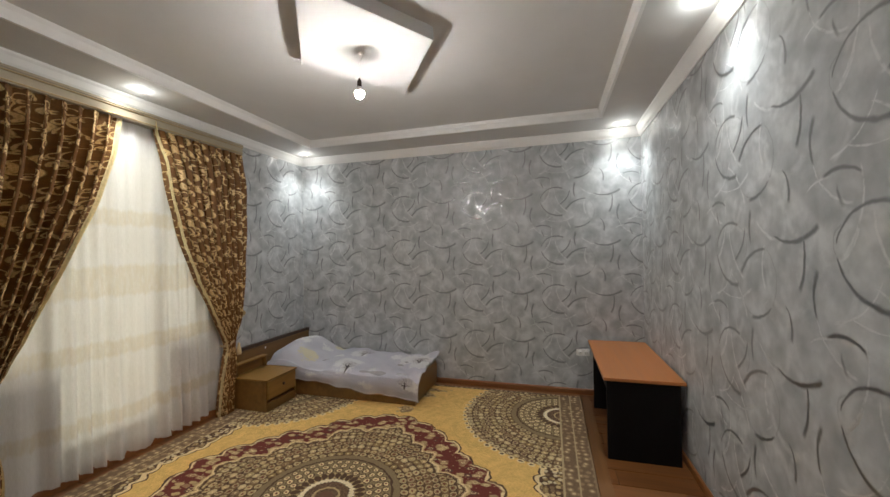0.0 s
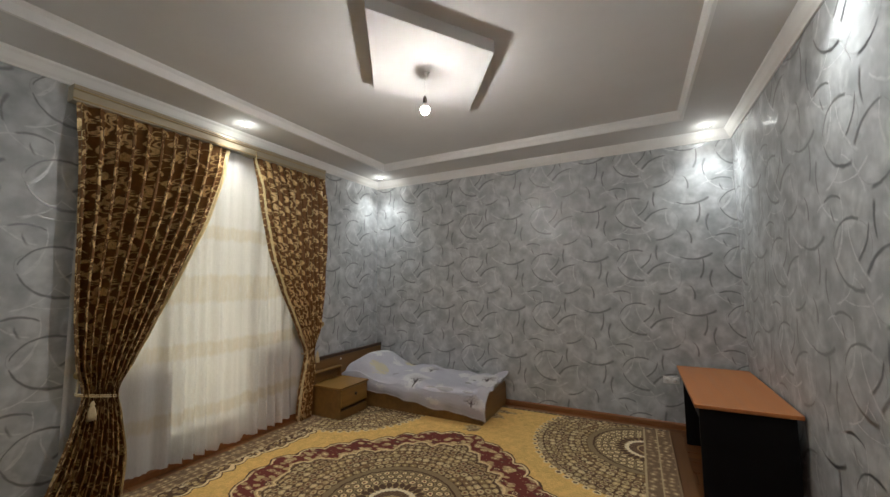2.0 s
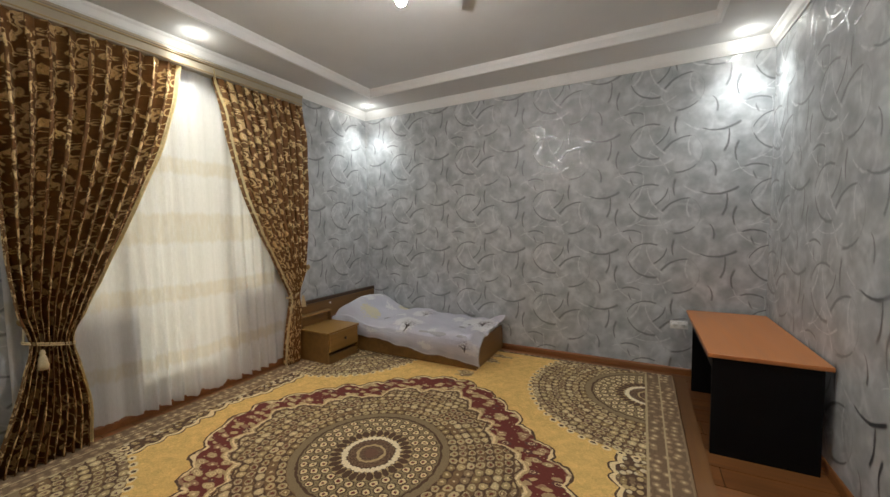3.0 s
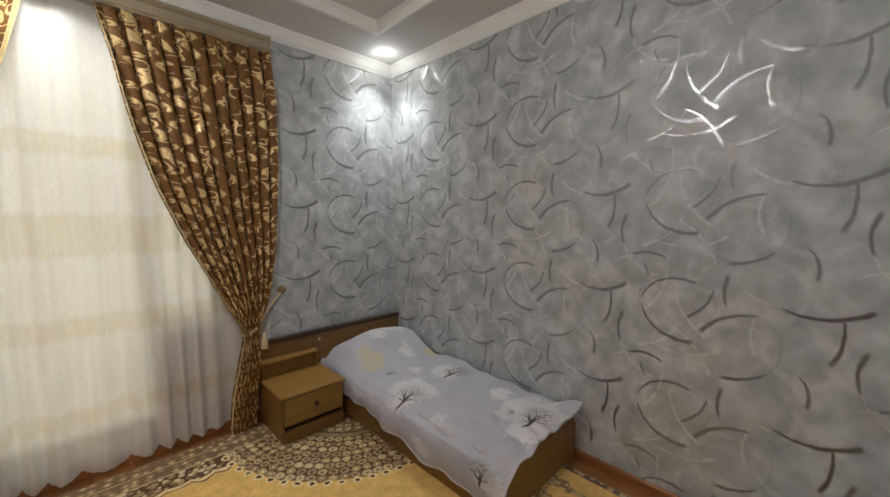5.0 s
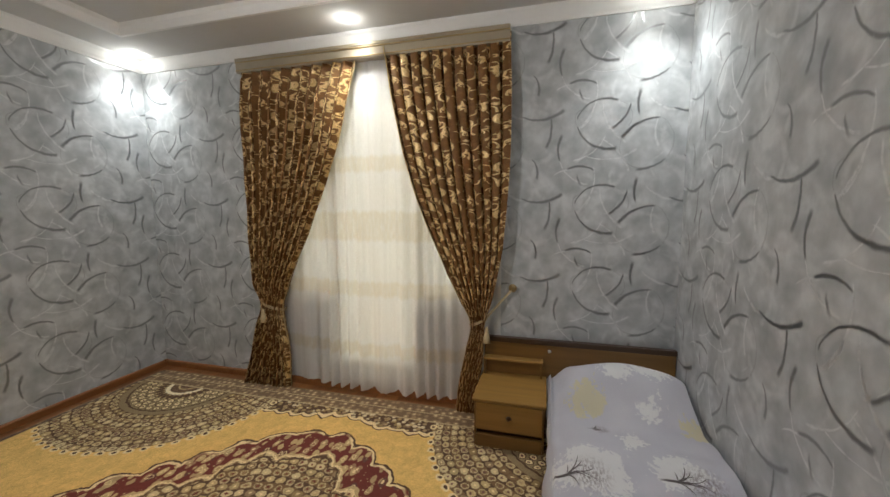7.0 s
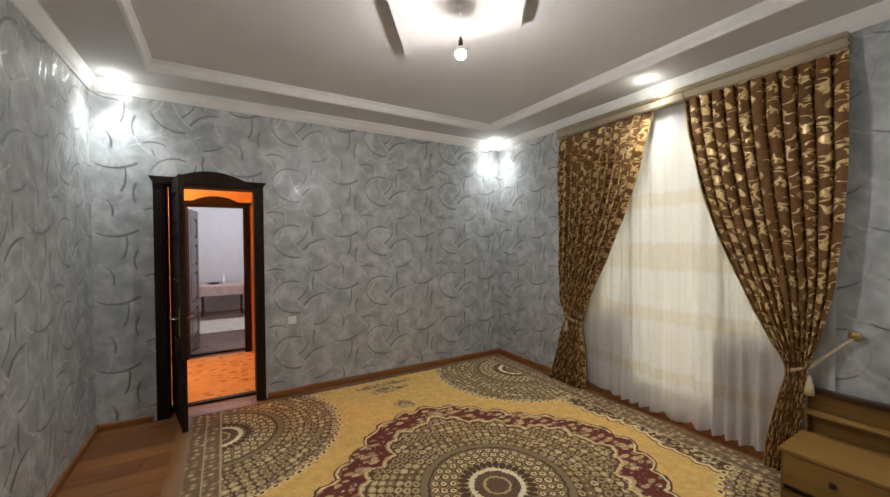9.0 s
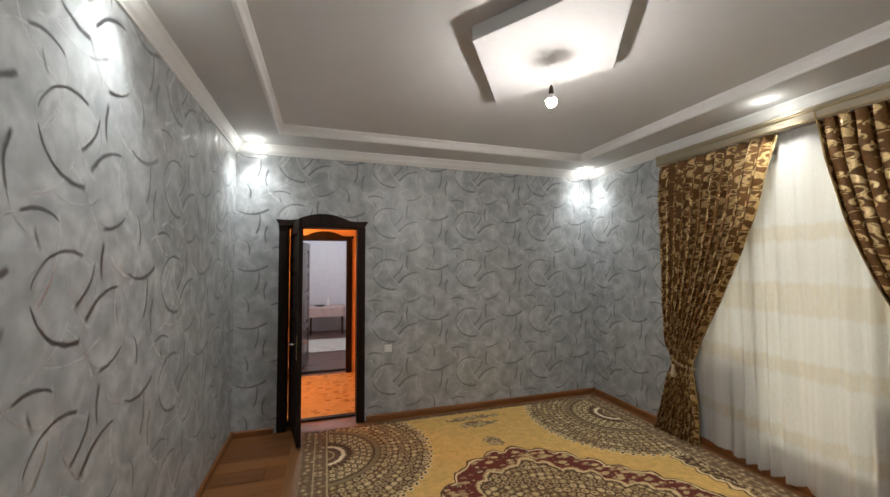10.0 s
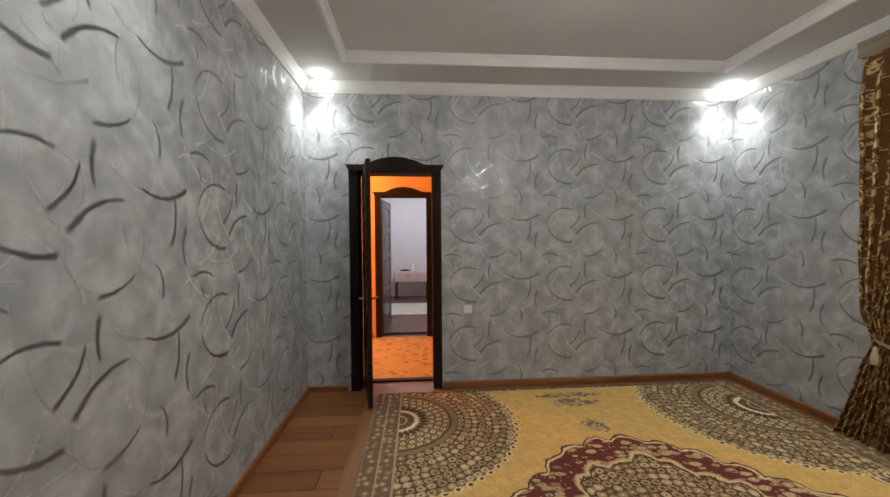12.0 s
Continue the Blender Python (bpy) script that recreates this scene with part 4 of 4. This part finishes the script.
def curtain_panel(outer, inner, seed, depth_line, mirrored):
    """Points of a gathered panel; outer and inner give the two edges by height."""
    rnd = random.Random(seed)
    phases = [rnd.uniform(-0.5, 0.5) for _ in range(4)]
    folds = 11
    top, bottom = 2.84, 0.012

    def at(s, t):
        z = top + (bottom - top) * t
        o, i = interp(z, outer), interp(z, inner)
        y = o + (i - o) * s
        squeeze = min(1.0, abs(i - o) / 0.9)
        w = s * folds * 2 * math.pi + phases[0] + 0.35 * math.sin(5 * s + phases[1] + z * 0.8)
        amp = 0.027 + 0.005 * math.sin(3.1 * s * 6 + phases[2]) + 0.010 * (1 - squeeze)
        wave = math.sin(w)
        wave = math.copysign(abs(wave) ** 0.8, wave)
        free = min(1.0, max(0.0, (2.74 - z) / 0.25))
        amp += 0.022 * free * squeeze
        x = 0.062 + 0.026 * free + interp(z, depth_line) + amp * wave + 0.004 * math.sin(z * 14 + s * 30)
        y += (0.3 * amp * math.cos(w) + 0.011 * math.sin(2 * w)) * squeeze
        if z < 0.3:
            x += 0.02 * (0.3 - z) * math.sin(s * 25 + 2)
        if z > 2.74:
            x = min(x, 0.080)
        return Vector((max(x, 0.031), y, z))

    return at


def curve(points):
    """Refines (height, value) stops with a Catmull-Rom curve."""
    out = []
    n = len(points)
    for i in range(n - 1):
        p0, p1, p2, p3 = points[max(i - 1, 0)], points[i], points[i + 1], points[min(i + 2, n - 1)]
        for j in range(10):
            u = j / 10
            val = 0.5 * (2 * p1[1] + (p2[1] - p0[1]) * u + (2 * p0[1] - 5 * p1[1] + 4 * p2[1] - p3[1]) * u * u + (3 * p1[1] - p0[1] - 3 * p2[1] + p3[1]) * u ** 3)
            out.append((p1[0] + (p2[0] - p1[0]) * u, val))
    return out + [points[-1]]


BULGE = curve([(2.9, 0.0), (1.6, 0.01), (0.95, 0.03), (0.76, 0.012), (0.55, 0.03), (0.0, 0.03)])
L_OUT = curve([(2.9, 1.20), (2.0, 1.23), (1.3, 1.25), (0.95, 1.28), (0.76, 1.33), (0.6, 1.29), (0.3, 1.21), (0.0, 1.12)])
L_IN = curve([(2.9, 2.30), (2.5, 2.22), (2.1, 2.11), (1.75, 1.97), (1.4, 1.82), (1.1, 1.68), (0.9, 1.59), (0.76, 1.53), (0.6, 1.55), (0.3, 1.59), (0.0, 1.58)])
R_OUT = curve([(2.9, 3.50), (2.0, 3.51), (1.3, 3.47), (0.95, 3.41), (0.73, 3.35), (0.5, 3.34), (0.25, 3.31), (0.0, 3.29)])
R_IN = curve([(2.9, 2.53), (2.5, 2.60), (2.1, 2.68), (1.75, 2.78), (1.4, 2.92), (1.1, 3.06), (0.9, 3.16), (0.73, 3.24), (0.55, 3.21), (0.25, 3.15), (0.0, 3.13)])


def knot(z, y0, y1, hook, seed):
    """A cord round the gathered waist, up to a hook on the wall, with a tassel."""
    pts = []
    mid, half = (y0 + y1) / 2, (y1 - y0) / 2 + 0.012
    for i in range(25):
        a = -0.15 * math.pi + 1.3 * math.pi * i / 24
        pts.append((0.075 + 0.062 * math.sin(a), mid - half * math.cos(a), z + 0.03 * ((mid - half * math.cos(a)) - mid) / half * (1 if hook[1] > mid else -1)))
    if hook[1] < mid:
        pts = [tuple(hook)] + pts
    else:
        pts = pts + [tuple(hook)]
    bm = tube(pts, 0.0065, 8)
    add_tube(bm, [(p[0] + 0.006, p[1], p[2] - 0.011) for p in pts], 0.0045, 8)
    return smooth(bm)


def build_curtain(label, outer, inner, seed, waist, hook, tassel_y):
    ob = thing("curtain", label, "curtain", group="window curtains")
    at = curtain_panel(outer, inner, seed, BULGE, False)
    cloth_w = 1.75
    part("drape", sheet(at, 150, 90, 0.0, lambda s, t: (s * cloth_w + 0.03 * seed, (1 - t) * 2.83)), CURTAIN, ob)

    def braid(s, t):
        p, q = at(1.0, t), at(0.985, t)
        way = (p - q)
        way = way.normalized() if way.length > 1e-6 else Vector((0, 1, 0))
        return p + Vector((0.003, 0, 0)) + way * (s - 0.4) * 0.034

    part("braid", sheet(braid, 2, 120, 0.003), BRAID, ob, "gold braid edging")
    z, y0, y1 = waist
    tie = part("tieback", knot(z, y0, y1, hook, seed), ROPE, ob, "twisted cream cord tieback")
    tass = [(0.003, 0.0), (0.009, -0.008), (0.016, -0.024), (0.011, -0.036), (0.017, -0.045), (0.025, -0.09), (0.027, -0.125), (0.014, -0.127)]
    part("tassel", smooth(lathe(tass[::-1], (0.155, tassel_y, z - 0.02), 16)), ROPE, tie, "cream and gold tassel")
    part("hook", smooth(lathe([(0.012, 0.0), (0.012, 0.03), (0.028, 0.034), (0.032, 0.045), (0.02, 0.055), (0.006, 0.058)], (0.0, hook[1], hook[2]), 18, "x")), BRASS, ob, "round brass holdback knob")
    return ob


build_curtain("brown curtain with gold leaf scrolls tied back over tulle", L_OUT, L_IN, 1, (0.75, 1.32, 1.53), (0.045, 1.33, 0.90), 1.37)
build_curtain("brown curtain with gold leaf scrolls tied back beside the bed", R_OUT, R_IN, 2, (0.74, 3.24, 3.35), (0.045, 3.55, 1.0), 3.37)


def tulle_at(s, t):
    y = 1.26 + 2.2 * s
    hem = 0.035 + 0.05 * (2 * abs(s - 0.55)) ** 2 + 0.008 * abs(math.sin(s * 150))
    z = 2.83 + (hem - 2.83) * t
    loose = t * t * min(1.0, max(0.0, 6 * s - 1.0), max(0.0, 5.6 - 6 * s))
    x = 0.016 + 0.03 * loose + (0.010 + 0.027 * loose) * math.sin(s * 105 + math.sin(s * 17) * 3 + z * 0.4) + 0.003 * math.sin(s * 41 + 1)
    return Vector((x, y, z))


tulle = thing("tulle_curtain", "sheer cream tulle with woven bands and scalloped hem", "curtain", group="window curtains")
part("sheer", sheet(tulle_at, 260, 40, 0.0, lambda s, t: (s * 4.0, (1 - t) * 2.83)), TULLE, tulle)

# pelmet over the curtains
pel = thing("pelmet", "brushed gold curtain pelmet with a moulded top edge", "pelmet")
prof = [(0.0, 2.775), (0.086, 2.775), (0.09, 2.785), (0.09, 2.845), (0.094, 2.85), (0.094, 2.862), (0.1, 2.868), (0.1, 2.884), (0.0, 2.884)]
bm = bmesh.new()
ends = [[bm.verts.new((x, y, z)) for x, z in prof] for y in (1.178, 3.512)]
for i in range(len(prof)):
    j = (i + 1) % len(prof)
    bm.faces.new((ends[0][i], ends[0][j], ends[1][j], ends[1][i]))
bm.faces.new(ends[0][::-1])
bm.faces.new(ends[1])
bmesh.ops.recalc_face_normals(bm, faces=bm.faces[:])
part("board", bm, PELMET, pel)
for z in (2.853, 2.79):
    part("beading", smooth(tube([(0.095 if z > 2.8 else 0.091, 1.178 + i * 2.334 / 20, z) for i in range(21)], 0.004)), BRASS, pel)

# ---- bed ----
bed = thing("bed", "brown veneer single bed with a wide low headboard", "bed")
hb = part("headboard", box((0.05, 3.345, 0.0), (0.085, 4.668, 0.595), 0.003), OAK, bed)
part("cap", box((0.045, 3.34, 0.588), (0.092, 4.672, 0.626), 0.005), WALNUT, hb, "dark walnut cap rail")
part("sticker", smooth(lathe([(0.012, 0.0), (0.012, 0.003), (0.004, 0.004)], (0.085, 3.83, 0.545), 14, "x")), PLASTIC, hb, "round white sticker")
part("side_rail", box((0.085, 3.86, 0.02), (1.975, 3.885, 0.25), 0.003), OAK, bed)
part("side_rail", box((0.085, 4.63, 0.02), (1.975, 4.655, 0.25), 0.003), OAK, bed)
part("footboard", box((1.95, 3.885, 0.02), (1.975, 4.63, 0.285), 0.003), OAK, bed)
part("slat_base", box((0.085, 3.885, 0.14), (1.95, 4.63, 0.16)), OAK, bed)
for px in (0.12, 1.9):
    for py in (3.9, 4.6):
        part("foot", box((px, py, 0.0), (px + 0.04, py + 0.03, 0.02)), WALNUT, bed)
tagged(link("mattress", smooth(box((0.10, 3.89, 0.16), (1.945, 4.625, 0.33), 0.03)), SHEET), "pale cloth mattress on the bed", "mattress")


def bump_at(x, c, h):
    return h * math.exp(-((x - c[0]) / c[1]) ** 2)


def blanket_at(s, t):
    """s runs from head to foot, t from the wall edge over the top and down the near side."""
    x = 0.11 + 1.91 * s
    lie = 0.80
    hump = bump_at(x, (0.30, 0.27), 0.22)
    if t < 0.66:
        f = t / 0.66
        y = 4.645 - lie * f
        across = 1 - abs(2 * f - 0.9) ** 3 * 0.5
        z = 0.365 + hump * max(0, across) - 0.018 * math.sin(3.0 * x) ** 2
        z -= 0.05 * ease(max(0.0, (f - 0.85) / 0.15)) + 0.06 * ease(max(0.0, (s - 0.93) / 0.07)) * f
        foot = ease(max(0.0, (s - 0.62) / 0.38))
        z += 0.014 * math.sin(11 * x + 7 * y) * math.sin(6 * y + 2) + 0.006 * math.sin(27 * x - 11 * y) + 0.012 * math.sin(5 * x + 3)
        z += foot * (0.016 * abs(math.sin(15 * y + 4 * x)) + 0.010 * math.sin(21 * x + 9 * math.sin(6 * y)))
    else:
        g = (t - 0.66) / 0.34
        top = 0.365 + hump * 0.5 - 0.05 - 0.06 * ease(max(0.0, (s - 0.93) / 0.07))
        low = 0.235 - 0.165 * s ** 1.3
        y = 3.845 - 0.022 * math.sin(g * math.pi) - 0.018 * g * (1 + math.sin(9 * x + 2.2 * math.sin(5 * x))) - 0.008 * g * (1 + math.sin(31 * x))
        z = top + (low - top) * g + 0.003 * math.sin(17 * x) + 0.008 * g * math.sin(7.5 * x + 1)
    return Vector((x, y, max(z, 0.02)))


spread = thing("bedspread", "grey-lilac bedspread printed with white trees over a pillow", "bedspread")
part("cover", sheet(blanket_at, 120, 70, 0.006, lambda s, t: (1.9 * s, 0.8 * (1 - t / 0.66))), BLANKET, spread)
part("hem", smooth(tube([blanket_at(i / 80, 1.0) for i in range(81)], 0.005, 6)), SHEET, spread)
part("foot_hem", smooth(tube([blanket_at(1.0, i / 60) for i in range(61)], 0.005, 6)), SHEET, spread)

# nightstand
ns = thing("nightstand", "low brown veneer bedside cabinet with one drawer", "nightstand")
NX, NT = 0.51, 0.332
part("body", box((0.088, 3.345, 0.0), (NX - 0.018, 3.80, NT), 0.002), OAK, ns)
# dark strip standing in for the shade in the gap under the drawer
part("recess_shade", box((NX - 0.017, 3.35, 0.10), (NX - 0.013, 3.795, 0.145)), WALNUT, ns)
for y in (3.345, 3.788):
    part("cheek", box((NX - 0.017, y, 0.0), (NX + 0.015, y + 0.012, NT), 0.001), OAK, ns)
part("top", box((0.088, 3.333, NT), (NX + 0.034, 3.812, NT + 0.018), 0.003), OAK_TOP, ns, "lighter veneer top")
dr = part("drawer", box((NX - 0.011, 3.358, 0.14), (NX + 0.030, 3.787, NT - 0.006), 0.003), OAK_TOP, ns)
part("knob", smooth(lathe([(0.007, 0.0), (0.007, 0.008), (0.017, 0.012), (0.015, 0.018), (0.003, 0.020)], (NX + 0.030, 3.575, 0.245), 14, "x")), WALNUT, dr, "small dark round knob")
part("plinth_front", box((NX - 0.011, 3.358, 0.0), (NX + 0.022, 3.787, 0.10), 0.003), OAK, ns)
shelf = thing("headboard_shelf", "brown veneer ledge with a shallow open niche", "shelf")
part("back", box((0.087, 3.35, NT + 0.02), (0.100, 3.78, 0.466), 0.001), OAK, shelf)
for y in (3.35, 3.768):
    part("side", box((0.101, y, NT + 0.02), (0.15, y + 0.012, 0.466), 0.001), OAK, shelf)
part("top", box((0.087, 3.345, 0.466), (0.160, 3.785, 0.482), 0.003), OAK_TOP, shelf)

# ---- desk ----
desk = thing("desk", "office desk with an orange wood top and black side panels", "desk")
TH = 0.646
part("desktop", box((3.775, 3.29, TH - 0.026), (4.352, 4.585, TH), 0.004), DESKTOP, desk, "orange cherry laminate top")
part("side_panel", box((3.80, 3.31, 0.0), (4.318, 3.335, TH - 0.026), 0.002), BLACK, desk)
part("side_panel", box((3.80, 4.30, 0.0), (4.318, 4.325, TH - 0.026), 0.002), BLACK, desk)
part("modesty_panel", box((4.19, 3.335, 0.12), (4.21, 4.30, TH - 0.026), 0.002), BLACK, desk)
part("apron", box((3.80, 3.335, TH - 0.10), (3.818, 4.30, TH - 0.026), 0.002), BLACK, desk)

# ---- sockets, switch, lamps ----
sock = thing("wall_socket", "white double wall socket on the wallpaper", "socket")
part("plate", box((3.655, D - 0.010, 0.44), (3.80, D, 0.515), 0.004), PLASTIC, sock)
for x in (3.692, 3.763):
    well = part("insert", smooth(lathe([(0.024, 0.0), (0.026, 0.004), (0.02, 0.006)], (x, D - 0.017, 0.478), 18, "y")), PLASTIC, sock)
    for dx in (-0.008, 0.008):
        part("hole", lathe([(0.003, 0.0), (0.003, 0.003)], (x + dx, D - 0.020, 0.478), 8, "y"), SLOT, well)
sw = thing("light_switch", "white two-gang light switch on the wallpaper", "switch")
part("plate", box((2.755, 0.0, 0.745), (2.838, 0.010, 0.828), 0.004), PLASTIC, sw)
for a, b in ((2.764, 2.795), (2.798, 2.829)):
    part("rocker", box((a, 0.009, 0.755), (b, 0.015, 0.818), 0.003), PLASTIC, sw)

bulb = thing("pendant_bulb", "lit bare bulb hanging on a thin wire", "lamp")
bx, by, bz = BULB
part("rose", smooth(lathe([(0.008, 2.988), (0.016, 2.992), (0.019, 2.9985)], (cx - 0.02, cy, 0), 20)), TRIM_WHITE, bulb)
wire = [(cx - 0.02 + (bx - cx + 0.02) * ease(i / 12) + 0.006 * math.sin(i * 0.9), cy + (by - cy) * i / 12 + 0.004 * math.sin(i * 1.3), 2.99 - (2.99 - bz - 0.11) * i / 12) for i in range(13)]
wire[-1] = (bx, by, bz + 0.10)
part("wire", smooth(tube(wire, 0.0022, 6)), PLASTIC, bulb)
part("holder", smooth(lathe([(0.012, 0.042), (0.015, 0.05), (0.015, 0.075), (0.010, 0.09), (0.004, 0.102)], (bx, by, bz), 18)), WALNUT, bulb, "brown bulb holder")
part("glass", smooth(lathe([(0.004, -0.034), (0.018, -0.029), (0.028, -0.016), (0.031, 0.0), (0.0307, 0.0045)], (bx, by, bz), 20)), BULB_ON, bulb, "glowing white bulb")
part("neck", smooth(lathe([(0.0305, 0.0047), (0.0298, 0.010), (0.025, 0.019), (0.017, 0.032), (0.012, 0.043)], (bx, by, bz), 20)), PLASTIC, bulb, "white plastic bulb neck")

first = None
for sx, sy in SPOTS:
    if first is None:
        first = thing("ceiling_spot", "small recessed ceiling spotlight, lit", "spotlight", (sx, sy, Z_SOFFIT), "ceiling spotlights")
        bm = bmesh.new()
        steps = 24
        rings = [[bm.verts.new((r * math.cos(2 * math.pi * i / steps), r * math.sin(2 * math.pi * i / steps), h)) for i in range(steps)] for r, h in ((0.042, 0.0), (0.040, -0.006), (0.030, -0.006), (0.028, -0.001))]
        for a, b in zip(rings, rings[1:]):
            for i in range(steps):
                bm.faces.new((a[i], a[(i + 1) % steps], b[(i + 1) % steps], b[i]))
        bmesh.ops.recalc_face_normals(bm, faces=bm.faces[:])
        part("ring", smooth(bm), TRIM_WHITE, first)
        part("lens", lathe([(0.028, -0.0035), (0.028, -0.001)], (0, 0, 0), 24), SPOT_ON, first, "glowing lens")
    else:
        copy_thing(first, Matrix.Translation((sx, sy, Z_SOFFIT)))

# ---- floor planks ----
floor = structure("floor", box((0, -T, -0.06), (W, D, -0.008)), SLOT, "brown laminate plank floor")
PW, PL = 0.19, 1.2
meshes = {}
rows = int(math.ceil((D + T) / PW))
for r in range(rows):
    x = -((r * 0.41) % PL)
    while x < W:
        x0, x1 = max(x, 0.0), min(x + PL, W)
        y0 = -T + r * PW
        y1 = min(y0 + PW, D)
        key = (round(x1 - x0, 3), round(y1 - y0, 3))
        if x1 - x0 > 0.02:
            if key not in meshes:
                bm = bmesh.new()
                lx, ly = (x1 - x0) / 2 - 0.0008, (y1 - y0) / 2 - 0.0008
                lo = [bm.verts.new((a * lx, b * ly, -0.008)) for a, b in ((-1, -1), (1, -1), (1, 1), (-1, 1))]
                hi = [bm.verts.new((a * (lx - 0.0015), b * (ly - 0.0015), 0.0)) for a, b in ((-1, -1), (1, -1), (1, 1), (-1, 1))]
                bm.faces.new(hi)
                for i in range(4):
                    bm.faces.new((lo[i], lo[(i + 1) % 4], hi[(i + 1) % 4], hi[i]))
                me = bpy.data.meshes.new("plank")
                bm.to_mesh(me)
                bm.free()
                me.materials.append(PLANK)
                meshes[key] = me
            ob = new("plank", meshes[key])
            ob.location = ((x0 + x1) / 2, (y0 + y1) / 2, 0)
            ob.parent = floor
        x += PL
